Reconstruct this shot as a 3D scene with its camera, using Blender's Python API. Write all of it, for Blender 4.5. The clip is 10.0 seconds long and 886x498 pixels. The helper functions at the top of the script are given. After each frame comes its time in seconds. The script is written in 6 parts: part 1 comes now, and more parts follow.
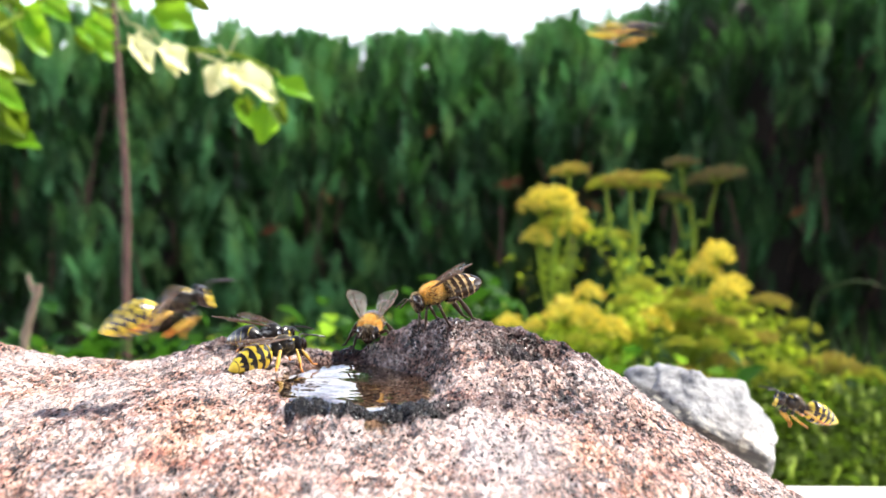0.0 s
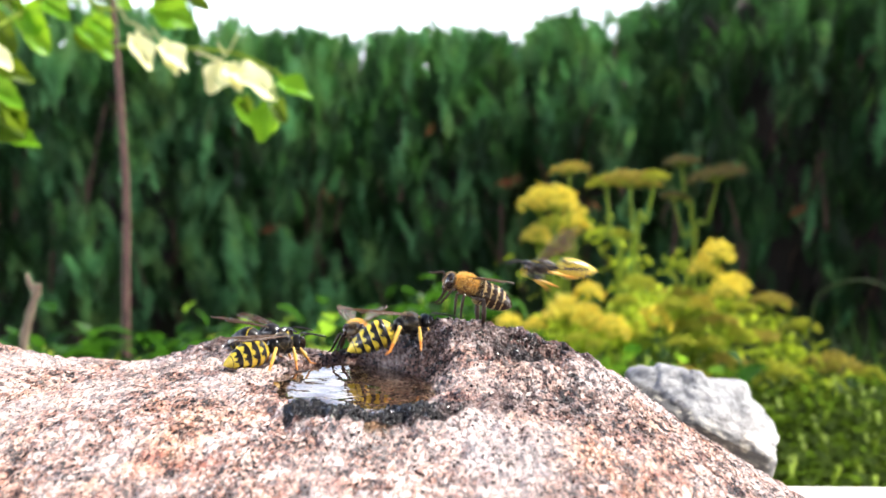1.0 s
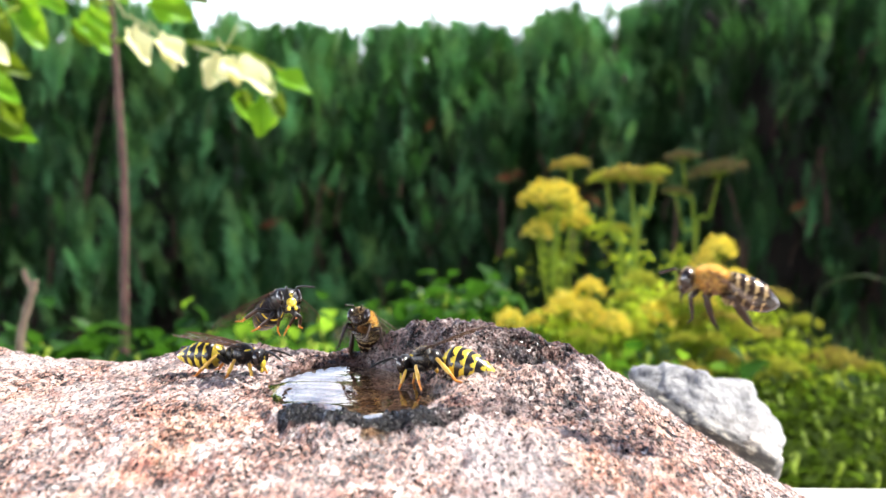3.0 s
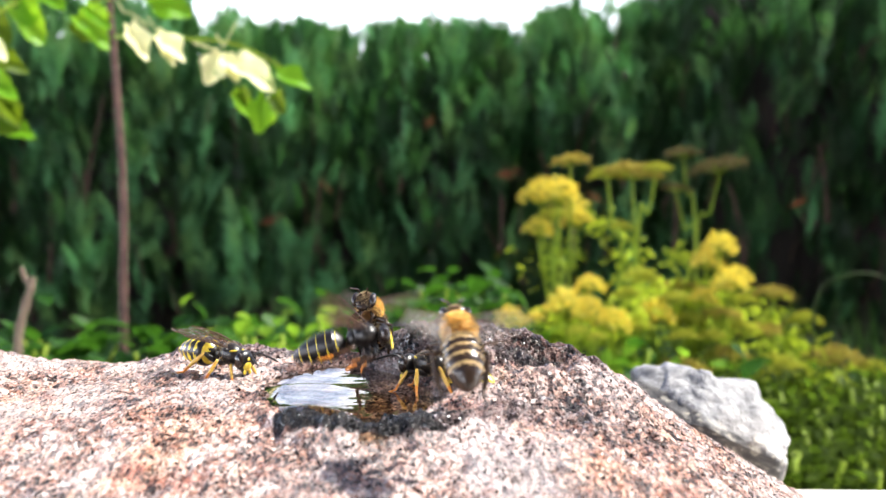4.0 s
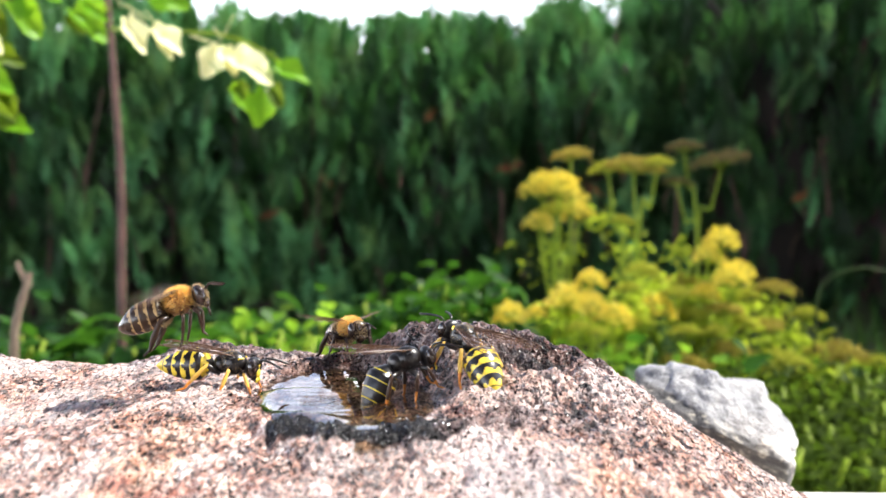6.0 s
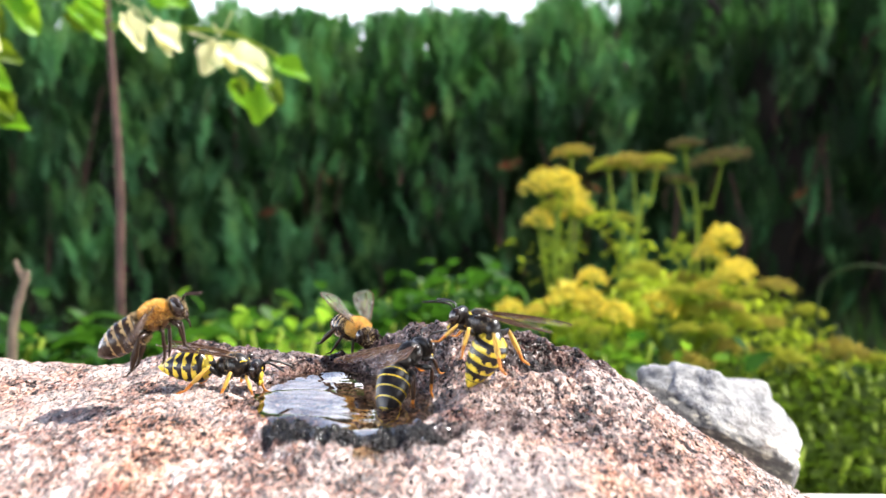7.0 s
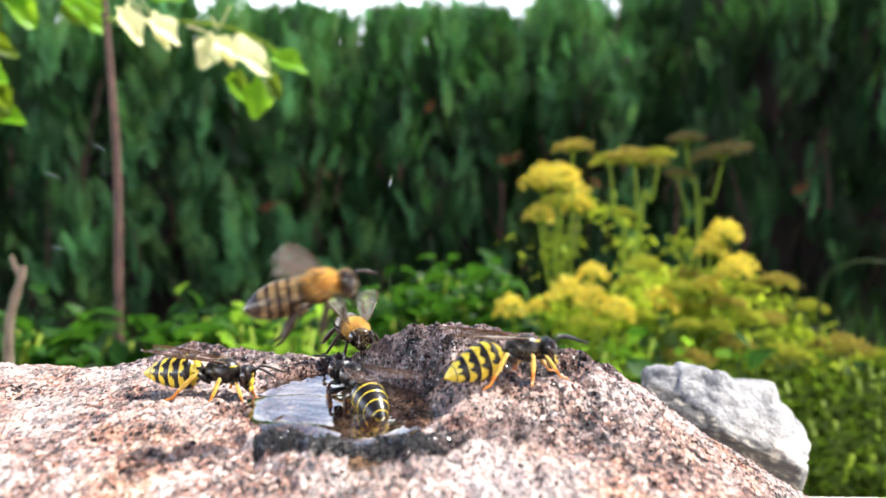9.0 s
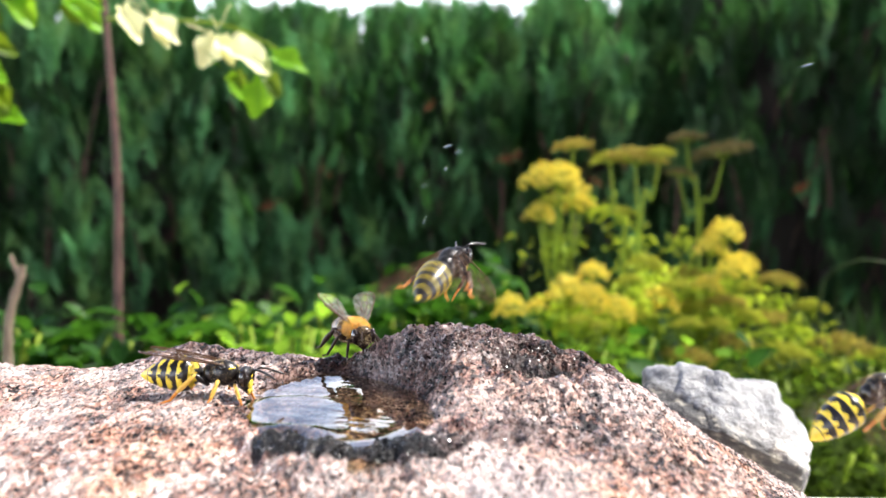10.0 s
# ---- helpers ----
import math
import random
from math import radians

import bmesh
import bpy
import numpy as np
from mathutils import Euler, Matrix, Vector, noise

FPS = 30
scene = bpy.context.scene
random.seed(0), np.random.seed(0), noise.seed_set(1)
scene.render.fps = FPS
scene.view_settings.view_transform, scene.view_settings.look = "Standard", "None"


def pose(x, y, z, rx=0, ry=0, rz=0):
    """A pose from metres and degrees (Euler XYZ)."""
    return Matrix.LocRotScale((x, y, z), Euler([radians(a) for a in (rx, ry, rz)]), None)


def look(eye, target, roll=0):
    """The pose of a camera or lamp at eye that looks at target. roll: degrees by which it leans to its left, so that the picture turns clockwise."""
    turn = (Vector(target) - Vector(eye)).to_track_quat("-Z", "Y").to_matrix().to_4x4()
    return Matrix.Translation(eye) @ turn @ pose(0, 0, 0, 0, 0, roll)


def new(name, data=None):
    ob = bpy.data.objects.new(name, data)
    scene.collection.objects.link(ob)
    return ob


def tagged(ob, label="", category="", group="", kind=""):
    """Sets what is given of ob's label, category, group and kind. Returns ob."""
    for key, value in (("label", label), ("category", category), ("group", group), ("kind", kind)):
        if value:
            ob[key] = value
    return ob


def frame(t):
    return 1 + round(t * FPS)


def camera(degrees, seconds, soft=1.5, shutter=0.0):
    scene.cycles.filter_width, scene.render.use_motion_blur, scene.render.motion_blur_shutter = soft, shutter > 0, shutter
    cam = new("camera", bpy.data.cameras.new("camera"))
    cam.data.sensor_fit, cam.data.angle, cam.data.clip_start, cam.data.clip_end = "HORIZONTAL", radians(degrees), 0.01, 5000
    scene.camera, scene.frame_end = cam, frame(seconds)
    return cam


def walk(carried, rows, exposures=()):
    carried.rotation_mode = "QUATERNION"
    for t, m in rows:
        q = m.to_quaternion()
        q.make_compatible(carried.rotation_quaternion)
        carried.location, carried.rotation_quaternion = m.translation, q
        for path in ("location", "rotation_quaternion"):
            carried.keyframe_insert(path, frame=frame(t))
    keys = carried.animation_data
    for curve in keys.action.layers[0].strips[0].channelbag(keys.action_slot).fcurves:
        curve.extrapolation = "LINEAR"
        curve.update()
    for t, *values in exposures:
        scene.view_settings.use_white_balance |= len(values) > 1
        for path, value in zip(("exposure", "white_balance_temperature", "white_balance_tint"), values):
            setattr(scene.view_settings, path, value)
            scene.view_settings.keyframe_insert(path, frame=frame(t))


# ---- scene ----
# The view is low over a boulder's rain pool and glides a little forward.
cam = camera(48.2, 10.0, soft=1.5, shutter=0.45)
cam.data.dof.use_dof = True
cam.data.dof.focus_distance = 0.161
cam.data.dof.aperture_fstop = 29.0
walk(cam, [
    (0, pose(0, -0.01389, 0.54851, 88.965)),
    (0.5, pose(0, -0.01389, 0.54851, 88.965)),
    (1, pose(0, -0.01271, 0.54866, 88.892)),
    (1.5, pose(0, -0.01189, 0.54876, 88.842)),
    (2, pose(0, -0.01074, 0.54889, 88.771)),
    (2.5, pose(0, -0.00930, 0.54907, 88.683)),
    (2.7, pose(0, -0.00866, 0.54915, 88.645)),
    (3.8, pose(0, -0.00498, 0.54959, 88.421)),
    (4, pose(0, -0.00439, 0.54966, 88.385)),
    (4.5, pose(0, -0.00278, 0.54984, 88.288)),
    (5, pose(0, -0.00135, 0.55000, 88.203)),
    (5.5, pose(0, 0.00019, 0.55018, 88.111)),
    (5.7, pose(0, 0.00074, 0.55024, 88.078)),
    (6.8, pose(0, 0.00395, 0.55059, 87.889)),
    (7, pose(0, 0.00447, 0.55064, 87.859)),
    (7.5, pose(0, 0.00625, 0.55084, 87.755)),
    (8, pose(0, 0.00787, 0.55100, 87.662)),
    (8.5, pose(0, 0.00920, 0.55114, 87.586)),
    (9, pose(0, 0.01015, 0.55123, 87.532)),
    (9.5, pose(0, 0.01074, 0.55130, 87.499)),
    (10, pose(0, 0.01121, 0.55134, 87.472)),
], exposures=[(0.0, 1.08), (10.0, 1.08)])

# ---- world and sun ----
SUN = Vector((0.62, 0.15, 0.77)).normalized()
world = bpy.data.worlds.new("sky")
scene.world = world
world.use_nodes = True
wn = world.node_tree.nodes
sky = wn.new("ShaderNodeTexSky")
sky.sky_type = "NISHITA"
sky.sun_disc = False
sky.sun_elevation = math.asin(SUN.z)
sky.sun_rotation = math.atan2(SUN.x, SUN.y)
sky.air_density, sky.dust_density, sky.ozone_density = 1.0, 2.0, 1.0
wn["Background"].inputs["Strength"].default_value = 0.05
# a white summer haze over the whole sky, denser towards the horizon all round
link = world.node_tree.links.new
up = wn.new("ShaderNodeSeparateXYZ")
link(wn.new("ShaderNodeTexCoord").outputs["Generated"], up.inputs[0])
low = wn.new("ShaderNodeMath")
low.operation, low.use_clamp = "SUBTRACT", True
low.inputs[0].default_value = 1.0
link(up.outputs["Z"], low.inputs[1])
thick = wn.new("ShaderNodeMath")
thick.operation = "POWER"
link(low.outputs[0], thick.inputs[0])
thick.inputs[1].default_value = 6.0
veil = wn.new("ShaderNodeMath")
veil.operation = "MULTIPLY_ADD"
link(thick.outputs[0], veil.inputs[0])
veil.inputs[1].default_value = 150.0
veil.inputs[2].default_value = 0.6
tint = wn.new("ShaderNodeMix")
tint.data_type, tint.blend_type = "RGBA", "MULTIPLY"
tint.inputs[0].default_value = 1.0
link(veil.outputs[0], tint.inputs[6])
pale = wn.new("ShaderNodeMix")
pale.data_type = "RGBA"
pale.inputs[6].default_value = (0.50, 0.72, 1.35, 1)
pale.inputs[7].default_value = (0.95, 0.99, 1.08, 1)
share = wn.new("ShaderNodeMath")
share.operation, share.use_clamp = "MULTIPLY", True
share.inputs[1].default_value = 5.0
link(thick.outputs[0], share.inputs[0])
link(share.outputs[0], pale.inputs[0])
link(pale.outputs[2], tint.inputs[7])
haze = wn.new("ShaderNodeMix")
haze.data_type, haze.blend_type = "RGBA", "ADD"
haze.inputs[0].default_value = 1.0
link(tint.outputs[2], haze.inputs[7])
link(sky.outputs[0], haze.inputs[6])
link(haze.outputs[2], wn["Background"].inputs["Color"])
sun_data = bpy.data.lights.new("sun", "SUN")
sun_data.energy, sun_data.angle, sun_data.color = 5.0, radians(0.55), (1.0, 0.965, 0.905)
sun = new("sun", sun_data)
sun.matrix_world = look((2, 0.5, 3), Vector((2, 0.5, 3)) - SUN)

MM = 0.001
WATER = 0.523      # height of the pool's surface


# ---- materials ----
class Mat:
    """A small builder of node materials."""

    def __init__(self, name):
        self.m = bpy.data.materials.new(name)
        self.m.use_nodes = True
        self.t = self.m.node_tree
        self.p = self.t.nodes["Principled BSDF"]
        self.out = self.t.nodes["Material Output"]

    def n(self, kind, **inputs):
        node = self.t.nodes.new(kind)
        for k, v in inputs.items():
            self.set(node.inputs[k.replace("_", " ")], v)
        return node

    def set(self, socket, v):
        if isinstance(v, bpy.types.NodeSocket):
            self.t.links.new(v, socket)
        else:
            socket.default_value = v

    def coords(self):
        return self.n("ShaderNodeTexCoord").outputs["Object"]

    def noise(self, scale, detail=3.0, rough=0.55, vec=None):
        node = self.n("ShaderNodeTexNoise", Scale=scale, Detail=detail, Roughness=rough)
        self.set(node.inputs["Vector"], vec if vec is not None else self.coords())
        return node.outputs["Fac"]

    def cells(self, scale, vec=None, feature="F1"):
        node = self.n("ShaderNodeTexVoronoi", Scale=scale)
        node.feature = feature
        self.set(node.inputs["Vector"], vec if vec is not None else self.coords())
        return node

    def ramp(self, fac, stops, interp="LINEAR"):
        node = self.n("ShaderNodeValToRGB")
        node.color_ramp.interpolation = interp
        e = node.color_ramp.elements
        while len(e) < len(stops):
            e.new(0.5)
        for el, (pos, col) in zip(e, stops):
            el.position = pos
            el.color = (*col, 1) if len(col) == 3 else col
        self.set(node.inputs["Fac"], fac)
        return node.outputs["Color"]

    def mix(self, fac, a, b, blend="MIX"):
        node = self.n("ShaderNodeMix")
        node.data_type, node.blend_type = "RGBA", blend
        for k, v in ((0, fac), (6, a), (7, b)):
            self.set(node.inputs[k], (*v, 1) if isinstance(v, tuple) and len(v) == 3 else v)
        return node.outputs[2]

    def math(self, op, a, b=0.5, clamp=False):
        node = self.n("ShaderNodeMath")
        node.operation, node.use_clamp = op, clamp
        self.set(node.inputs[0], a)
        self.set(node.inputs[1], b)
        return node.outputs[0]

    def bump(self, height, strength, distance, normal=None):
        node = self.n("ShaderNodeBump", Strength=strength, Distance=distance, Height=height)
        if normal is not None:
            self.set(node.inputs["Normal"], normal)
        self.set(self.p.inputs["Normal"], node.outputs[0])

    def facets(self, colour, tilt):
        """Normals tilted at random from crystal to crystal."""
        lean = self.n("ShaderNodeVectorMath")
        lean.operation = "MULTIPLY_ADD"
        self.set(lean.inputs[0], colour)
        lean.inputs[1].default_value = (2 * tilt,) * 3
        lean.inputs[2].default_value = (-tilt,) * 3
        both = self.n("ShaderNodeVectorMath")
        self.set(both.inputs[0], lean.outputs[0])
        self.set(both.inputs[1], self.n("ShaderNodeNewGeometry").outputs["Normal"])
        unit = self.n("ShaderNodeVectorMath")
        unit.operation = "NORMALIZE"
        self.set(unit.inputs[0], both.outputs[0])
        return unit.outputs[0]

    def done(self, **inputs):
        for k, v in inputs.items():
            v = (*v, 1) if isinstance(v, tuple) and len(v) == 3 else v
            self.set(self.p.inputs[k.replace("_", " ")], v)
        return self.m


def granite():
    m = Mat("pink granite")
    # the grain is drawn out a little along the stone
    st = m.n("ShaderNodeMapping")
    m.set(st.inputs["Vector"], m.coords())
    st.inputs["Scale"].default_value = (1.0, 0.45, 1.0)
    co = st.outputs[0]
    warp = m.n("ShaderNodeVectorMath")
    warp.operation = "MULTIPLY_ADD"
    nz = m.n("ShaderNodeTexNoise", Scale=900.0, Detail=2.0)
    m.set(nz.inputs["Vector"], co)
    m.set(warp.inputs[0], nz.outputs["Color"])
    warp.inputs[1].default_value = (0.0004, 0.0004, 0.0004)
    m.set(warp.inputs[2], co)
    v = warp.outputs[0]
    big = m.cells(1700.0, v)
    fine = m.cells(2750.0, v)

    def swing(scale, detail, amount, vec):
        """Noise about nought, for shifts of the crystals' mixture from place to place."""
        return m.math("MULTIPLY", m.math("SUBTRACT", m.noise(scale, detail, 0.6, vec), 0.5), amount)
    tone = m.n("ShaderNodeSeparateColor", Color=big.outputs["Color"]).outputs[0]
    tone2 = m.n("ShaderNodeSeparateColor", Color=fine.outputs["Color"]).outputs[1]
    # layers that run along the stone's face
    bed = m.n("ShaderNodeMapping")
    m.set(bed.inputs["Vector"], m.coords())
    bed.inputs["Scale"].default_value = (0.42, 0.85, 1.0)
    drift = m.math("ADD", m.math("ADD", swing(420.0, 3.0, 0.9, co), swing(330.0, 3.0, 1.2, bed.outputs[0])), swing(70.0, 3.0, 0.6, co))
    kind = m.math("ADD", m.math("ADD", m.math("MULTIPLY", tone, 0.80), 0.13), drift, True)
    kind2 = m.math("ADD", m.math("ADD", m.math("MULTIPLY", tone2, 0.80), 0.13), drift, True)
    # mica, grey quartz, salmon feldspar, pale feldspar, milky quartz
    crystal = m.ramp(kind, [(0.0, (0.012, 0.011, 0.012)), (0.17, (0.055, 0.050, 0.055)), (0.28, (0.19, 0.155, 0.16)),
                            (0.40, (0.38, 0.21, 0.165)), (0.55, (0.54, 0.36, 0.31)), (0.67, (0.62, 0.53, 0.50)), (0.82, (0.76, 0.73, 0.72))], "CONSTANT")
    grain = m.ramp(kind2, [(0.0, (0.010, 0.009, 0.010)), (0.27, (0.11, 0.095, 0.10)), (0.36, (0.36, 0.21, 0.17)), (0.60, (0.56, 0.44, 0.40)), (0.80, (0.76, 0.72, 0.71))], "CONSTANT")
    col = m.mix(m.ramp(m.noise(420.0, 2.0, 0.5, co), [(0.42, (0.40, 0.40, 0.40)), (0.58, (0.90, 0.90, 0.90))]), crystal, grain)
    # rust in the stone, ochre and brick red in patches
    ochre = m.noise(85.0, 4.0, 0.65, co)
    col = m.mix(m.ramp(ochre, [(0.50, (0, 0, 0)), (0.64, (0.8, 0.8, 0.8))]), col, (1.06, 0.80, 0.60), "MULTIPLY")
    brick = m.noise(120.0, 4.0, 0.65, m.coords())
    col = m.mix(m.ramp(brick, [(0.55, (0, 0, 0)), (0.68, (0.75, 0.75, 0.75))]), col, (0.95, 0.56, 0.47), "MULTIPLY")
    # grey weathered flecks
    grey = m.noise(105.0, 4.0, 0.65, co)
    col = m.mix(m.ramp(grey, [(0.54, (0, 0, 0)), (0.66, (0.75, 0.75, 0.75))]), col, (0.40, 0.39, 0.42), "MULTIPLY")
    bleach = m.noise(62.0, 3.0, 0.55, co)
    col = m.mix(m.ramp(bleach, [(0.47, (0, 0, 0)), (0.64, (0.36, 0.36, 0.36))]), col, (0.74, 0.69, 0.69))
    col = m.mix(1.0, col, (1.16, 1.09, 1.05), "MULTIPLY")
    wet = m.n("ShaderNodeAttribute")
    wet.attribute_name = "wet"
    # each crystal takes the water in its own way
    w = m.math("SUBTRACT", m.math("MULTIPLY", m.math("ADD", wet.outputs["Fac"], m.math("MULTIPLY", m.math("SUBTRACT", tone2, tone), 0.42)), 1.9), 0.40, True)
    # water deepens the dark grains most; pale crystals keep showing
    dull = m.n("ShaderNodeHueSaturation", Saturation=0.55, Color=col).outputs[0]
    dark = m.mix(1.0, m.mix(1.0, dull, dull, "MULTIPLY"), (0.42, 0.38, 0.385), "MULTIPLY")
    col = m.mix(w, col, dark)
    # black crust on the lip; in the notch the black is painted shade
    crust = m.math("MULTIPLY", m.math("SUBTRACT", wet.outputs["Fac"], 1.0), 2.6, True)
    col = m.mix(crust, col, m.mix(m.ramp(tone2, [(0.55, (0, 0, 0)), (0.9, (1, 1, 1))], "CONSTANT"), (0.016, 0.015, 0.016), (0.075, 0.062, 0.058)))
    rough = m.ramp(w, [(0.0, (0.65, 0.65, 0.65)), (1.0, (0.36, 0.36, 0.36))])
    h = m.math("ADD", m.math("MULTIPLY", tone, 0.5), m.noise(1700.0, 3.0, 0.6, co))
    # some crystals lie steeper and flash in the sun
    glint = m.ramp(tone2, [(0.60, (0, 0, 0)), (0.64, (1, 1, 1))])
    both = m.mix(0.55, big.outputs["Color"], fine.outputs["Color"])
    m.bump(h, 0.9, 0.0010, m.mix(glint, m.facets(both, 0.60), m.facets(fine.outputs["Color"], 1.25)))
    shine = m.mix(glint, (0.15, 0.15, 0.15), (1.0, 1.0, 1.0))
    rough = m.mix(glint, rough, (0.18, 0.18, 0.18))
    return m.done(Base_Color=col, Roughness=rough, Specular_IOR_Level=m.mix(w, (0.3, 0.3, 0.3), shine))


def grey_stone():
    m = Mat("pale grey stone")
    co = m.coords()
    a = m.noise(75.0, 5.0, 0.65, co)
    b = m.noise(420.0, 4.0, 0.6, co)
    col = m.ramp(a, [(0.32, (0.12, 0.12, 0.13)), (0.42, (0.29, 0.285, 0.28)), (0.50, (0.48, 0.465, 0.44)), (0.72, (0.60, 0.575, 0.54))])
    col = m.mix(m.ramp(b, [(0.38, (0.6, 0.6, 0.6)), (0.52, (0, 0, 0))]), col, (0.30, 0.29, 0.28))
    col = m.mix(m.ramp(m.noise(45.0, 3.0, 0.5, co), [(0.52, (0, 0, 0)), (0.66, (0.5, 0.5, 0.5))]), col, (0.62, 0.50, 0.36))
    # weathered grey crust on the upper faces
    axes = m.n("ShaderNodeSeparateXYZ", Vector=co).outputs
    up = axes["Z"]
    crust = m.math("ADD", m.math("MULTIPLY", up, 50.0), m.math("MULTIPLY", m.math("SUBTRACT", m.noise(95.0, 4.0, 0.65, co), 0.5), 2.4))
    col = m.mix(m.ramp(crust, [(0.12, (0, 0, 0)), (0.34, (0.80, 0.80, 0.80))]), col, m.ramp(m.noise(170.0, 4.0, 0.65, co), [(0.38, (0.11, 0.11, 0.12)), (0.50, (0.25, 0.25, 0.265)), (0.66, (0.44, 0.43, 0.43))]))
    # dark strata of the broken foot, with the undercut's shade painted in
    strata_shade = m.math("ADD", m.math("SUBTRACT", m.math("MULTIPLY", m.math("ADD", up, m.math("MULTIPLY", axes["X"], 0.39)), -300.0), -1.7), m.math("MULTIPLY", m.math("SUBTRACT", m.noise(130.0, 3.0, 0.6, co), 0.5), 1.6))
    col = m.mix(m.ramp(strata_shade, [(0.15, (0, 0, 0)), (0.55, (0.9, 0.9, 0.9))]), col, m.ramp(m.noise(330.0, 3.0, 0.6, co), [(0.40, (0.035, 0.033, 0.035)), (0.56, (0.10, 0.09, 0.085)), (0.66, (0.42, 0.38, 0.30))]))
    m.bump(m.math("ADD", a, b), 1.0, 0.0014)
    return m.done(Base_Color=col, Roughness=0.8)


def pale_slab():
    m = Mat("pale slab")
    a = m.noise(30.0, 4.0)
    col = m.ramp(a, [(0.3, (0.62, 0.59, 0.54)), (0.7, (0.76, 0.74, 0.70))])
    m.bump(m.noise(500.0, 3.0), 0.4, 0.0005)
    return m.done(Base_Color=col, Roughness=0.85)


def soil():
    m = Mat("garden soil")
    a = m.noise(9.0, 5.0)
    col = m.ramp(a, [(0.3, (0.025, 0.018, 0.012)), (0.55, (0.05, 0.038, 0.024)), (0.75, (0.05, 0.07, 0.025))])
    m.bump(m.noise(60.0, 4.0), 0.8, 0.02)
    return m.done(Base_Color=col, Roughness=0.95)


def water(name="water", tint=(0.86, 0.66, 0.38)):
    m = Mat(name)
    return m.done(Base_Color=tint, Roughness=0.015, IOR=1.36, Transmission_Weight=1.0)


def leafy(name, low, mid, high, scale=40.0, gloss=0.45, through_light=0.35, glow=None, tone=None):
    """Leaf tissue: mottled, with light that comes through it."""
    m = Mat(name)
    info = m.n("ShaderNodeNewGeometry").outputs["Random Per Island"]
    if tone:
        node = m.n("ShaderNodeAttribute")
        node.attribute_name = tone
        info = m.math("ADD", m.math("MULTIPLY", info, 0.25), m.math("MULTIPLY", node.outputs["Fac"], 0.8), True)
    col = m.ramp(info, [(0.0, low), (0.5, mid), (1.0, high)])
    col = m.mix(m.ramp(m.noise(scale, 3.0), [(0.35, (0, 0, 0)), (0.75, (0.6, 0.6, 0.6))]), col, tuple(c * 0.55 for c in low))
    if tone:
        # older growth turns olive and brown in places
        col = m.mix(m.ramp(m.noise(5.5, 4.0, 0.65), [(0.44, (0, 0, 0)), (0.64, (0.75, 0.75, 0.75))]), col, m.mix(1.0, col, (1.7, 0.95, 0.5), "MULTIPLY"))
    m.done(Base_Color=col, Roughness=gloss, Specular_IOR_Level=0.22)
    tr = m.n("ShaderNodeBsdfTranslucent")
    m.set(tr.inputs["Color"], m.mix(0.5, col, (*(glow or high), 1.0)))
    mx = m.n("ShaderNodeMixShader")
    m.set(mx.inputs[0], through_light)
    m.set(mx.inputs[1], m.p.outputs[0])
    m.set(mx.inputs[2], tr.outputs[0])
    m.set(m.out.inputs["Surface"], mx.outputs[0])
    return m.m


def bark(name, a, b, scale=60.0):
    m = Mat(name)
    col = m.ramp(m.noise(scale, 4.0), [(0.3, a), (0.7, b)])
    m.bump(m.noise(scale * 3, 3.0), 0.5, 0.002)
    return m.done(Base_Color=col, Roughness=0.8)


def shell(name, col, rough=0.28, var=0.25, scale=900.0, coat=0.0, sheen=0.4):
    """The horny cover of an insect: glossy, a little uneven, finely dented."""
    m = Mat(name)
    c = m.mix(m.ramp(m.noise(scale, 3.0), [(0.35, (0, 0, 0)), (0.75, (var, var, var))]), col, tuple(x * 0.35 for x in col))
    m.bump(m.noise(4200.0, 2.0), 0.25, 0.00008)
    return m.done(Base_Color=c, Roughness=rough, Coat_Weight=coat, Coat_Roughness=0.1, Specular_IOR_Level=sheen)


def membrane(name, col, clear):
    m = Mat(name)
    m.done(Base_Color=m.mix(m.ramp(m.noise(600.0, 2.0), [(0.4, (0, 0, 0)), (0.7, (0.5, 0.5, 0.5))]), col, tuple(c * 0.6 for c in col)),
           Roughness=0.22, Specular_IOR_Level=0.7)
    tp = m.n("ShaderNodeBsdfTransparent")
    mx = m.n("ShaderNodeMixShader")
    mx.inputs[0].default_value = clear
    m.set(mx.inputs[1], m.p.outputs[0])
    m.set(mx.inputs[2], tp.outputs[0])
    m.set(m.out.inputs["Surface"], mx.outputs[0])
    return m.m


def hairs(name, stops):
    """Fur: each hair has its own tone."""
    m = Mat(name)
    col = m.ramp(m.n("ShaderNodeNewGeometry").outputs["Random Per Island"], stops)
    m.done(Base_Color=col, Roughness=0.5, Specular_IOR_Level=0.4)
    tr = m.n("ShaderNodeBsdfTranslucent", Color=col)
    mx = m.n("ShaderNodeMixShader")
    mx.inputs[0].default_value = 0.45
    m.set(mx.inputs[1], m.p.outputs[0])
    m.set(mx.inputs[2], tr.outputs[0])
    m.set(m.out.inputs["Surface"], mx.outputs[0])
    return m.m


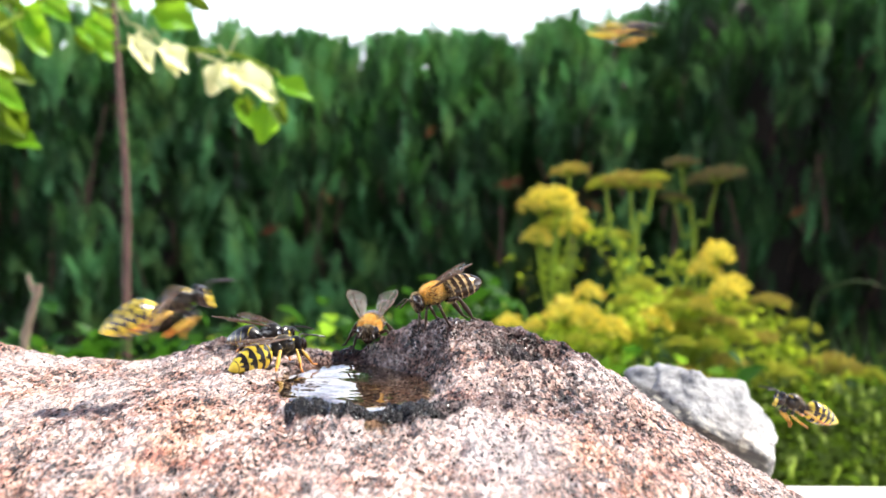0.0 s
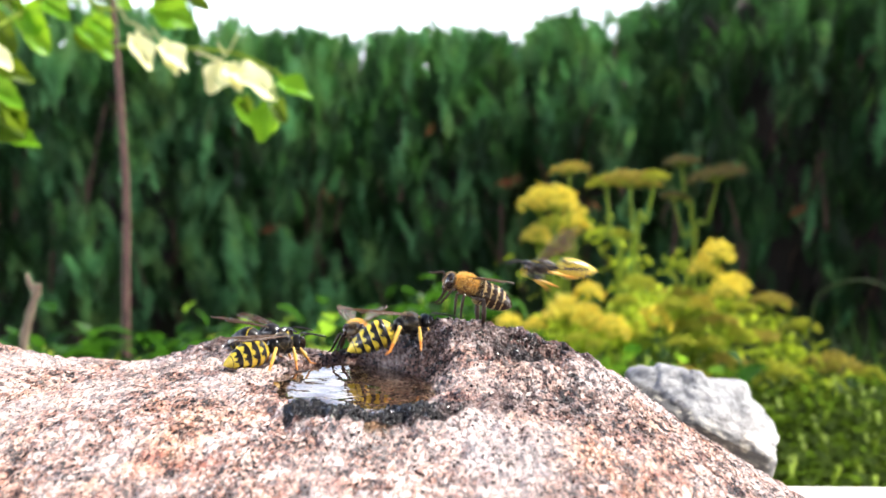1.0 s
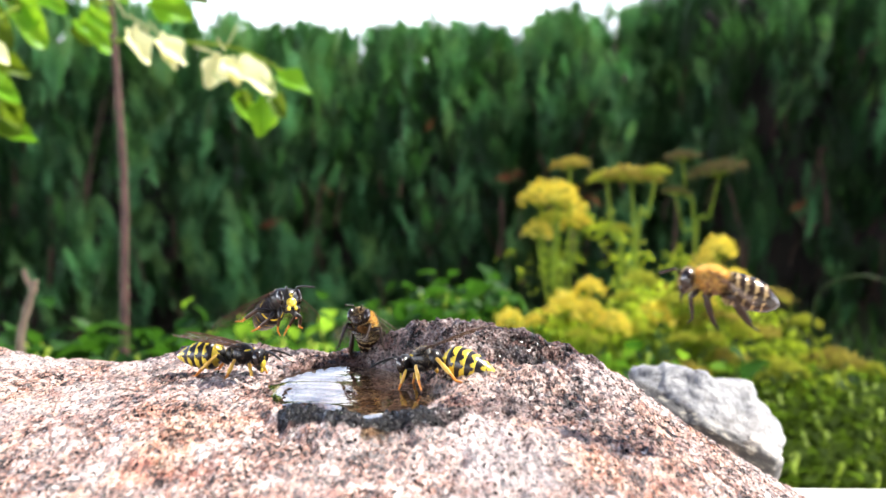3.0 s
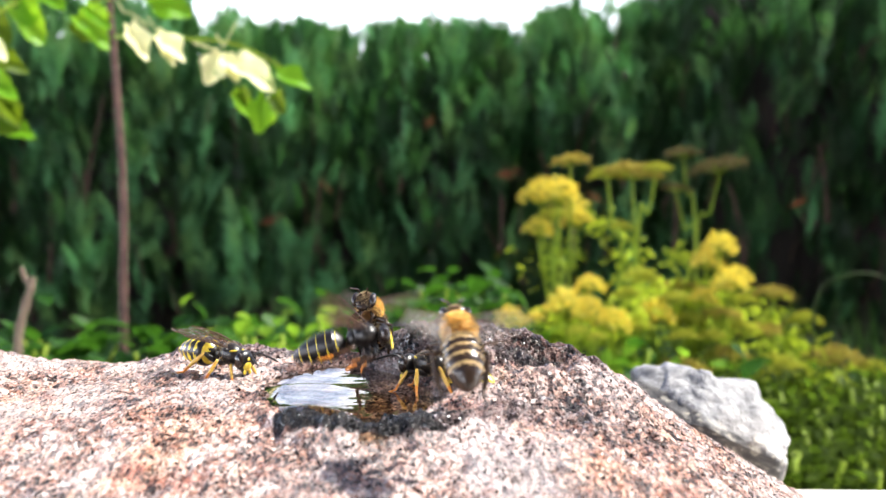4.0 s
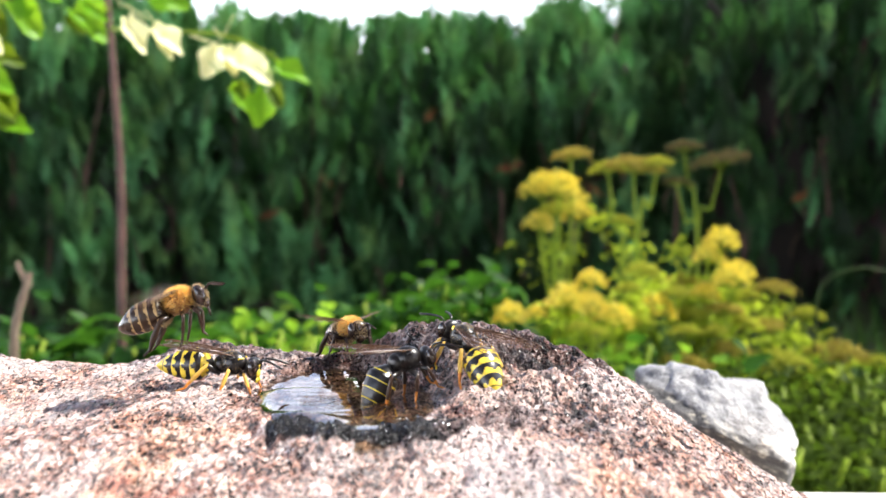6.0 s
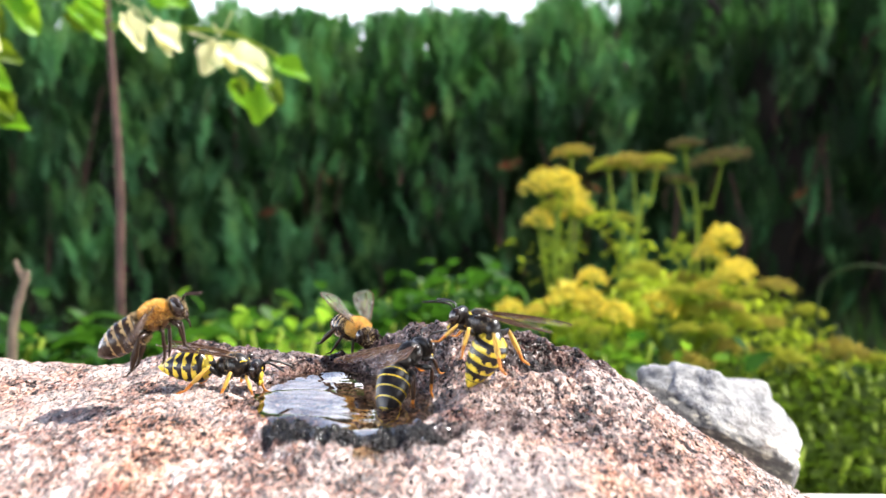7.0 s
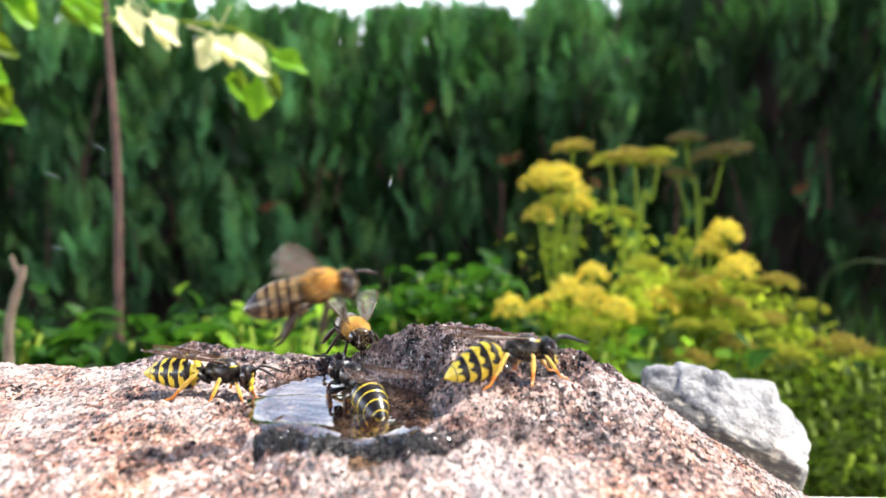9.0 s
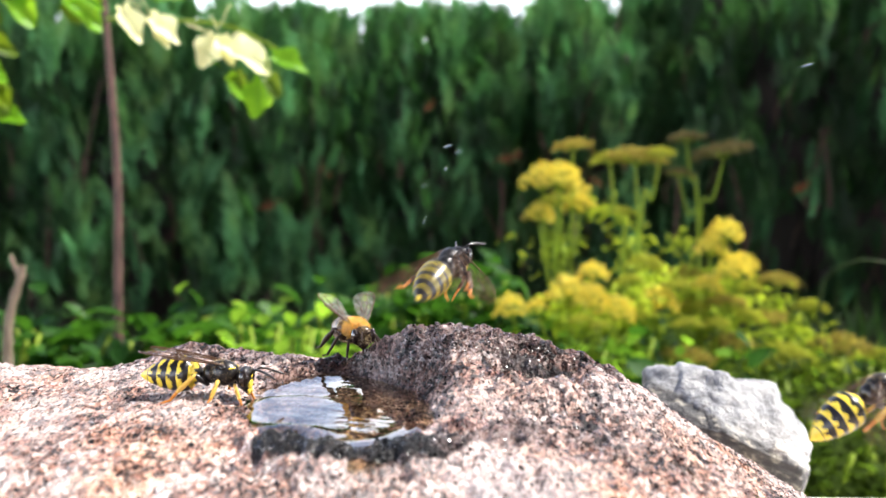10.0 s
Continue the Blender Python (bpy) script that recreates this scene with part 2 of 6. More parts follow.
GRANITE, STONE, SLAB, SOIL, WATERM = granite(), grey_stone(), pale_slab(), soil(), water()
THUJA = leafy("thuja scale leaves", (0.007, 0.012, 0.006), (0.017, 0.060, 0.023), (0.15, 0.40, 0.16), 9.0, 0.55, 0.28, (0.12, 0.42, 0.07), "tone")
UMBEL_LEAF = leafy("feathery herb foliage", (0.28, 0.40, 0.02), (0.48, 0.61, 0.04), (0.64, 0.74, 0.07), 80.0, 0.6, 0.55, (0.60, 0.74, 0.05))
THUJA_CORE = bark("thuja core with shade in colour", (0.010, 0.007, 0.005), (0.030, 0.019, 0.012), 14.0)
THUJA_WOOD = bark("thuja bark", (0.05, 0.030, 0.020), (0.11, 0.07, 0.045), 40.0)
OLIVE_LEAF = leafy("tree leaf with shade in colour", (0.06, 0.11, 0.008), (0.10, 0.17, 0.010), (0.16, 0.24, 0.014), 20.0, 0.45, 0.5, (0.22, 0.30, 0.01))
DEAD = leafy("dead thuja spray", (0.10, 0.035, 0.012), (0.22, 0.075, 0.025), (0.32, 0.12, 0.04), 30.0, 0.7, 0.2)
TWIG_RED = bark("bare reddish twigs", (0.040, 0.021, 0.013), (0.105, 0.050, 0.028), 50.0)
PLASTER = bark("grey brown wall plaster", (0.13, 0.115, 0.10), (0.19, 0.17, 0.15), 3.0)
RUST = bark("reddish brown bark", (0.060, 0.030, 0.023), (0.125, 0.065, 0.048), 55.0)
TWIG = bark("dry twig", (0.12, 0.085, 0.055), (0.22, 0.165, 0.11), 80.0)
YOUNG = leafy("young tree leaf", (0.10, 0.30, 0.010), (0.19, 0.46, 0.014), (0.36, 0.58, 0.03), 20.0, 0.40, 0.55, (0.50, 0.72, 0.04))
PALE_LEAF = leafy("tree leaf with sunlight in colour", (0.86, 0.82, 0.38), (0.92, 0.90, 0.52), (0.94, 0.94, 0.66), 15.0, 0.35, 0.18, (0.95, 0.90, 0.40))
# brighter copy of the herb leaf with sunlight painted into its colour
HERB_LIT = leafy("herb leaf with painted sun", (0.11, 0.26, 0.015), (0.19, 0.36, 0.02), (0.30, 0.48, 0.04), 50.0, 0.4, 0.5, (0.36, 0.62, 0.05))
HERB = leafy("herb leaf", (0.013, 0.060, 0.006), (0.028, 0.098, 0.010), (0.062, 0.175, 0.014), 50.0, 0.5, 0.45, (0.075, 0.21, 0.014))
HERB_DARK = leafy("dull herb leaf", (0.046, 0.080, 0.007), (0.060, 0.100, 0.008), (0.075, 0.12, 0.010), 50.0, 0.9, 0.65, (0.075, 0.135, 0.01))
STALK = leafy("green stalk", (0.20, 0.30, 0.02), (0.28, 0.39, 0.03), (0.36, 0.46, 0.04), 60.0, 0.5, 0.35)
GRASS = leafy("grass", (0.014, 0.040, 0.008), (0.026, 0.072, 0.012), (0.060, 0.085, 0.018), 30.0, 0.5, 0.3, (0.07, 0.18, 0.02))
GRASS_LONG = leafy("long grass blade", (0.028, 0.055, 0.010), (0.04, 0.075, 0.012), (0.05, 0.09, 0.014), 60.0, 0.5, 0.3)
FLOWER = leafy("yellow umbel flowers", (0.90, 0.62, 0.12), (0.94, 0.88, 0.22), (0.95, 0.93, 0.45), 60.0, 0.7, 0.75, (0.96, 0.92, 0.20))
FLOWER_BROWN = leafy("faded umbel flowers", (0.26, 0.19, 0.035), (0.44, 0.35, 0.05), (0.62, 0.54, 0.07), 90.0, 0.8, 0.25)
# darker copy of the brown umbels, with shade painted into the colour
FLOWER_DULL = leafy("brown umbel flowers with shade in colour", (0.085, 0.07, 0.025), (0.15, 0.125, 0.035), (0.22, 0.18, 0.05), 90.0, 0.8, 0.25)
DROPM = water("clear drop", (0.97, 0.98, 1.0))
FLOWER_GREEN = leafy("green umbel buds", (0.38, 0.42, 0.04), (0.56, 0.58, 0.06), (0.70, 0.68, 0.09), 90.0, 0.8, 0.45, (0.6, 0.62, 0.05))
BLACK = shell("black chitin", (0.013, 0.010, 0.009), 0.32, 0.3, 700.0, sheen=0.55)
YELLOW = shell("yellow chitin", (0.86, 0.64, 0.07), 0.22, 0.30, 1500.0, sheen=0.55)
ORANGE = shell("orange leg chitin", (0.68, 0.24, 0.035), 0.30, 0.3)
LEGYELLOW = shell("yellow leg chitin", (0.78, 0.47, 0.09), 0.28, 0.45)
LEGDARK = shell("dark brown leg chitin", (0.060, 0.028, 0.014), 0.30, 0.4)
BEEBROWN = shell("dark brown chitin", (0.034, 0.019, 0.011), 0.17, 0.4, 700.0)
BEETAN = shell("tan hair bands", (0.44, 0.29, 0.12), 0.38, 0.4, 1800.0)
BEEGOLD = hairs("golden fur", [(0.0, (0.55, 0.25, 0.035)), (0.3, (0.92, 0.54, 0.09)), (0.7, (0.97, 0.72, 0.22)), (1.0, (0.97, 0.85, 0.52))])
BEETHORAX = shell("golden brown chitin", (0.14, 0.065, 0.018), 0.5, 0.3)
BEEPALE = hairs("pale tan fur", [(0.0, (0.20, 0.12, 0.05)), (0.5, (0.46, 0.33, 0.16)), (1.0, (0.66, 0.54, 0.34))])
BEELEG = shell("brown leg chitin", (0.035, 0.019, 0.011), 0.4, 0.3, sheen=0.2)
EYE = shell("dark compound eye", (0.022, 0.013, 0.010), 0.12, 0.2, 5000.0, 0.5)
WING_SMOKE = membrane("smoky wing membrane", (0.17, 0.085, 0.045), 0.76)
WING_CLEAR = membrane("clear wing membrane", (0.50, 0.47, 0.42), 0.80)
VEIN = shell("wing vein", (0.085, 0.040, 0.018), 0.35, 0.2)


# ---- mesh helpers ----
def part(name, bm, material, parent=None, label="", smooth_faces=True):
    """Links a bmesh as one mesh object, under a thing where one is given."""
    me = bpy.data.meshes.new(name)
    bm.to_mesh(me)
    bm.free()
    return as_part(name, me, material, parent, label, smooth_faces)


def as_part(name, me, material, parent=None, label="", smooth_faces=True):
    for mt in (material if isinstance(material, (list, tuple)) else [material]):
        me.materials.append(mt)
    if smooth_faces:
        me.polygons.foreach_set("use_smooth", [True] * len(me.polygons))
    ob = new(name, me)
    if parent:
        ob.parent = parent
    if label:
        ob["label"] = label
    return ob


def thing(name, at, label, category, group="", kind=""):
    ob = new(name)
    ob.empty_display_size = 0.01
    ob.location = at
    return tagged(ob, label, category, group, kind)


def tube(bm, pts, radii, sides=8, mat=0, mats=None):
    """A tapered tube along points; mats gives a material slot for each stretch."""
    rings = []
    pts = [Vector(p) for p in pts]
    for i, p in enumerate(pts):
        d = (pts[min(i + 1, len(pts) - 1)] - pts[max(i - 1, 0)]).normalized()
        a = d.orthogonal().normalized() if not rings else (ax - d * ax.dot(d)).normalized()
        ax = a
        b = d.cross(a)
        r = radii[i] if isinstance(radii, (list, tuple)) else radii
        rings.append([bm.verts.new(p + (a * math.cos(u) + b * math.sin(u)) * r) for u in (2 * math.pi * k / sides for k in range(sides))])
    for i in range(len(rings) - 1):
        for k in range(sides):
            f = bm.faces.new((rings[i][k], rings[i][(k + 1) % sides], rings[i + 1][(k + 1) % sides], rings[i + 1][k]))
            f.material_index = mats[i] if mats else mat
    bm.faces.new(rings[0][::-1]).material_index = mats[0] if mats else mat
    bm.faces.new(rings[-1]).material_index = mats[-1] if mats else mat


def bezier(pts, n):
    """A smooth run of n points through the given ones."""
    pts = [Vector(p) for p in pts]
    out = []
    for i in range(n):
        u = i / (n - 1) * (len(pts) - 1)
        k = min(int(u), len(pts) - 2)
        f = u - k
        p0, p1, p2, p3 = pts[max(k - 1, 0)], pts[k], pts[k + 1], pts[min(k + 2, len(pts) - 1)]
        out.append(0.5 * ((2 * p1) + (p2 - p0) * f + (2 * p0 - 5 * p1 + 4 * p2 - p3) * f * f + (3 * p1 - p0 - 3 * p2 + p3) * f ** 3))
    return out


def ball(bm, c, r, seg=16, rings=12, mat=0):
    """An ellipsoid with radii r at c."""
    m = Matrix.Translation(c) @ Matrix.Diagonal((*r, 1))
    made = bmesh.ops.create_uvsphere(bm, u_segments=seg, v_segments=rings, radius=1.0, matrix=m)
    for v in made["verts"]:
        for f in v.link_faces:
            f.material_index = mat


def mesh_from(name, verts, faces):
    me = bpy.data.meshes.new(name)
    me.from_pydata(verts, [], faces)
    me.update()
    return me


# ---- the boulder and its pool ----
def smooth(e0, e1, v):
    u = np.clip((v - e0) / (e1 - e0), 0.0, 1.0)
    return u * u * (3 - 2 * u)


def bump(x, y, cx, cy, sl, sr, sf, sb):
    """A rounded swell with its own width to the left, right, front and back."""
    sx = np.where(x < cx, sl, sr)
    sy = np.where(y < cy, sf, sb)
    return np.exp(-((x - cx) / sx) ** 2 - ((y - cy) / sy) ** 2)


def lattice(x, y, seed):
    """Smooth value noise on the unit lattice, -1 to 1."""
    xi, yi = np.floor(x).astype(np.int64), np.floor(y).astype(np.int64)
    u, v = x - xi, y - yi
    u, v = u * u * (3 - 2 * u), v * v * (3 - 2 * v)

    def rnd(a, b):
        n = np.sin(a * 127.1 + b * 311.7 + seed * 74.7) * 43758.5453
        return 2 * (n - np.floor(n)) - 1
    return (rnd(xi, yi) * (1 - u) + rnd(xi + 1, yi) * u) * (1 - v) + (rnd(xi, yi + 1) * (1 - u) + rnd(xi + 1, yi + 1) * u) * v


def pond_shape(x, y):
    """How far out a place lies from the little pond: below 1 inside its shore."""
    u = (x + 15.3 + 0.10 * (y - 150)) / 11.6
    v = (y - 153) / np.where(y < 153, 24.0, 24.0)
    return np.sqrt(u * u + v * v) + 0.05 * lattice(x / 4.0, y / 4.0, 5)


def lip_line(x, y):
    """How far a place lies behind the crest of the front lip, in millimetres."""
    return y - 126.0 - 0.9 * lattice(x / 5.0, 0 * x, 33) - 0.7 * lattice(x / 1.9, y / 4.0, 34) - 0.012 * (x + 12) ** 2


def lip_ridge(x, y):
    """The crusty bead of stone that dams the pond in front, 0 to 1."""
    q = lip_line(x, y)
    return np.exp(-(np.abs(q) / np.where(q > 0, 2.3, 1.9)) ** 2.8) * smooth(-23.6, -21.6, x) * smooth(6, 1, x)


def rock_height(x, y):
    """Height in millimetres over the water of the boulder's top; x, y in millimetres."""
    h = -1.2 - 0.00891 * np.clip(-(x + 30), 0, None) ** 1.5
    h = h + 1.7 * smooth(5, -22, x) * np.maximum(smooth(150, 168, y), smooth(122, 150, y) * smooth(-24, -33, x))
    h = h - 0.9 * smooth(128, 119, y) * smooth(12, 2, x)
    # the near side slopes down
    h = h - 0.2 * np.clip(122 - y, 0, None)
    # far edge rounds off
    h = h - 0.0042 * np.clip(y - 178, 0, None) ** 2
    # hump beside the pond and its long shoulder
    h = h + 10.11524 * bump(x, y, -0.09731, 170, 14.04421, 26.05792, 24.0, 17.0)
    h = h + 4.39131 * bump(x, y, 28.27237, 160, 16.0, 14.81405, 26.0, 20.0)
    # rim behind the pond and the low swell further along
    h = h + 0.01745 * bump(x, y, -22.0, 184, 12.0, 14.0, 9.0, 12.0)
    h = h + 3.46227 * bump(x, y, -46.0, 186, 7.92346, 16.92198, 12.0, 12.0)
    h = h + 11.30751 * bump(x, y, -100.0, 170, 26.0, 23.03153, 40.0, 25.0)
    # fall towards the side
    h = h - 0.01553 * np.clip(x - 3.98966 + 0.00126 * (150 - y), 0, None) ** 1.76951
    # basin and its front lip
    p = pond_shape(x, y)
    ease = 0.75 * smooth(-22, -6, x) * smooth(130, 144, y) * smooth(172, 158, y)
    h = h + (np.minimum(h, -2.6) - h) * smooth(1.12 + ease, 0.80, p)
    h = h + (np.maximum(h, 0.25 + 0.35 * lattice(x / 2.3, y / 2.3, 36)) - h) * np.exp(-((p - 1.22) / 0.15) ** 4) * smooth(-8, -14, x)
    h = h + (1.15 + 0.55 * smooth(-19, -12, x) + 0.6 * lattice(x / 3.1, y / 3.1, 31)) * lip_ridge(x, y)
    h = h - 0.7 * np.exp(-((lip_line(x, y) + 4.2) / 2.0) ** 2) * smooth(-26, -21, x) * smooth(5, -2, x)
    return h


def rock_grain(x, y):
    """Relief of crystals and weathering, in millimetres."""
    g = 0.40 * lattice(x / 9.0, y / 9.0, 1) + 0.28 * lattice(x / 3.7, y / 3.7, 2)
    g = g + 0.26 * lattice(x / 1.7, y / 2.6, 3)
    # crystals of about a millimetre, some standing proud and some broken out
    c = lattice(x / 0.95 + 0.3 * lattice(x, y, 14), y / 1.6, 4)
    g = g + 0.36 * np.sign(c) * np.abs(c) ** 0.6
    c = lattice(x / 2.2, y / 3.4, 15)
    g = g - 0.6 * smooth(0.40, 0.65, c)
    return g


NOTCH = (15.0, 158, 10.0, 8.0, 6.0, 7.0)


def wetness(x, y):
    """How wet and dark the stone is, 0 to 1: round the pond, on the hump and on the lip, with shade painted in the
    notch.
    """
    p = pond_shape(x, y)
    n = lattice(x / 6.0, y / 6.0, 7) + 0.7 * lattice(x / 2.2, y / 2.2, 8) + 0.5 * lattice(x / 0.9, y / 0.9, 9)
    w = smooth(1.34, 1.12, p + 0.07 * n - 0.25 * smooth(-14, -4, x)) * smooth(-33, -25, x + 2 * n)
    w = np.where(y < 140, w * smooth(1.22, 1.12, p), w)
    w = np.maximum(w, (1.0 + 0.4 * smooth(-0.25, 0.35, 0.6 * n + 0.06 * (3.0 - x))) * smooth(0.16, 0.34, lip_ridge(x, y) + 0.07 * n - 0.12 * smooth(-14, -8, x) * smooth(-0.5, 1.2, lip_line(x, y))))
    w = np.maximum(w, 0.84 * smooth(0.34, 0.60, bump(x, y, 7.0, 170, 19.0, 26.0, 17.0, 26.0) + 0.18 * n))
    # the notch's shade, painted in as blackened stone
    w = np.maximum(w, 1.25 * smooth(0.45, 0.75, bump(x, y, *NOTCH) + 0.16 * n))
    w = np.maximum(w, 0.85 * smooth(0.35, 0.70, bump(x, y, 6.0, 135, 10.0, 12.0, 7.0, 7.0) + 0.20 * n))
    w = np.maximum(w, 0.80 * smooth(0.35, 0.75, bump(x, y, -36.0, 186, 26.0, 20.0, 12.0, 12.0) + 0.16 * n))
    speck = smooth(0.25, 0.5, lattice(x / 2.0, y / 2.0, 17) * 0.7 + 0.5 * lattice(x / 0.9, y / 0.9, 18)) * smooth(-40, 10, x) * smooth(95, 140, y)
    w = np.maximum(w, 0.40 * speck)
    salt = smooth(0.0, 0.35, lattice(x / 1.5, y / 2.2, 27) + 0.6 * lattice(x / 0.6, y / 0.9, 28)) * smooth(0.12, 0.4, bump(x, y, 14.0, 156, 20.0, 26.0, 22.0, 40.0))
    w = np.maximum(w, 0.50 * salt)
    # damp grains peppered over the open slope, more below the notch
    w = np.maximum(w, 0.34 * smooth(-6, 4, x) * smooth(108, 128, y))
    w = np.maximum(w, 0.52 * smooth(0.3, 0.6, bump(x, y, 8.0, 142, 14.0, 22.0, 12.0, 18.0) + 0.1 * n))
    # a pink strip stays dry between the pond and the notch
    w = w * (1 - 0.62 * smooth(0.35, 0.7, bump(x, y, -0.5, 146, 8.0, 9.0, 13.0, 14.0) + 0.22 * n) * smooth(1.0, 1.1, p) * smooth(1.5, 3.5, lip_line(x, y)))
    # the pond's floor is bare brown stone
    return w + (0.80 - w) * smooth(1.02, 0.90, p)


def boulder():
    xs = np.concatenate([np.linspace(-420, -135, 40), np.arange(-132, -100, 0.7), np.arange(-99.6, 72, 0.37), np.arange(72.5, 78, 0.7), np.linspace(79, 130, 20)])
    ys = np.concatenate([np.linspace(-160, 66, 40), np.arange(69, 92, 0.6), np.arange(92.4, 196, 0.38), np.arange(196.5, 214, 0.8), np.linspace(216, 248, 20)])
    X, Y = np.meshgrid(xs, ys)
    H = rock_height(X, Y)
    wet = wetness(X, Y)
    H = H + rock_grain(X, Y) * (0.85 + 0.35 * np.minimum(wet, 1)) * smooth(0.80, 1.1, pond_shape(X, Y))
    # a broken-out notch in the hump's front
    H = H - 2.2 * smooth(0.30, 0.75, bump(X, Y, *NOTCH) + 0.12 * lattice(X / 2.4, Y / 2.4, 35))
    # the lip and the wet hump are pitted and crusty
    H = H + np.minimum(wet, 1) * smooth(1.0, 1.12, pond_shape(X, Y)) * 0.52 * (lattice(X / 1.3, Y / 1.3, 11) + 0.6 * lattice(X / 0.65, Y / 0.65, 12))
    # sides of the stone turn down to the slab
    H = H - 0.02 * np.clip(-130 - X, 0, None) ** 1.5 - 0.6 * np.clip(Y - 212, 0, None) ** 1.5 - 0.02 * np.clip(20 - Y, 0, None) ** 1.4
    H = np.maximum(H, -52.0)
    n, k = X.shape
    co = np.stack([X * MM, Y * MM, WATER + H * MM], -1).reshape(-1, 3)
    idx = np.arange(n * k).reshape(n, k)
    quads = np.stack([idx[:-1, :-1], idx[:-1, 1:], idx[1:, 1:], idx[1:, :-1]], -1).reshape(-1, 4)
    me = bpy.data.meshes.new("boulder")
    me.vertices.add(len(co))
    me.vertices.foreach_set("co", co.ravel())
    me.loops.add(quads.size)
    me.loops.foreach_set("vertex_index", quads.ravel())
    me.polygons.add(len(quads))
    me.polygons.foreach_set("loop_start", np.arange(0, quads.size, 4))
    me.polygons.foreach_set("loop_total", np.full(len(quads), 4))
    me.update(calc_edges=True)
    at = me.attributes.new("wet", "FLOAT", "POINT")
    at.data.foreach_set("value", wet.ravel().astype(np.float32))
    ob = as_part("boulder", me, GRANITE)
    tagged(ob, "rough pink-grey granite boulder with a wet dark hump", "rock")


def pool():
    """The water in the boulder's hollow, a thin disc that ends under the shore."""
    vs, fs = [], []
    n, rings = 140, 90
    for ring in range(rings + 1):
        for i in range(n):
            a = 2 * math.pi * i / n
            r = 1.30 * max(ring, 0.02) / rings
            y = 153 + 24.0 * math.sin(a) * r
            x = -15.3 - 0.10 * (y - 150) + 11.6 * math.cos(a) * r
            # low swells that run to the shore, calm beside the hump
            wander = 5.5 * noise.noise(Vector((x * 0.075, y * 0.03, 2.0)))
            rough = 1.0 - min(1.0, max(0.0, (x + 19.0) / 7.0))
            # long faces towards the light and short backs
            f = ((y + 0.30 * x + wander) / 19.0) % 1.0
            crest = f / 0.80 if f < 0.80 else 0.5 + 0.5 * math.cos((f - 0.80) / 0.20 * math.pi)
            size = 1.0 * (1.0 + 0.45 * noise.noise(Vector((x * 0.12, y * 0.08, 11.0))))
            w = size * (crest - 0.5) * (0.10 + 0.90 * rough)
            w += 0.05 * noise.noise(Vector((x * 0.16, y * 0.16, 7.0))) + 0.005 * math.sin((y + 0.45 * x) * 2 * math.pi / 3.2 + 5 * noise.noise(Vector((x * 0.14, y * 0.10, 4.0))))
            # it calms and thins out under the shore
            w = w * min(1.0, max(0.0, (1.14 - r) / 0.28)) - 9.0 * max(0.0, r - 1.14)
            # the film dips over the front and rises at the hump's foot
            w += -0.055 * max(0.0, 139.0 - y) * rough + 0.12 * math.exp(-((r - 1.02) / 0.10) ** 2) * (1 - rough)
            vs.append((x * MM, y * MM, WATER + (w - 0.15) * MM))
    for ring in range(rings):
        for i in range(n):
            j = (i + 1) % n
            fs.append((ring * n + i, (ring + 1) * n + i, (ring + 1) * n + j, ring * n + j))
    ob = as_part("pool_water", mesh_from("pool_water", vs, fs), WATERM)
    tagged(ob, "shallow rippled rainwater in the boulder's hollow", "water", kind="structure")


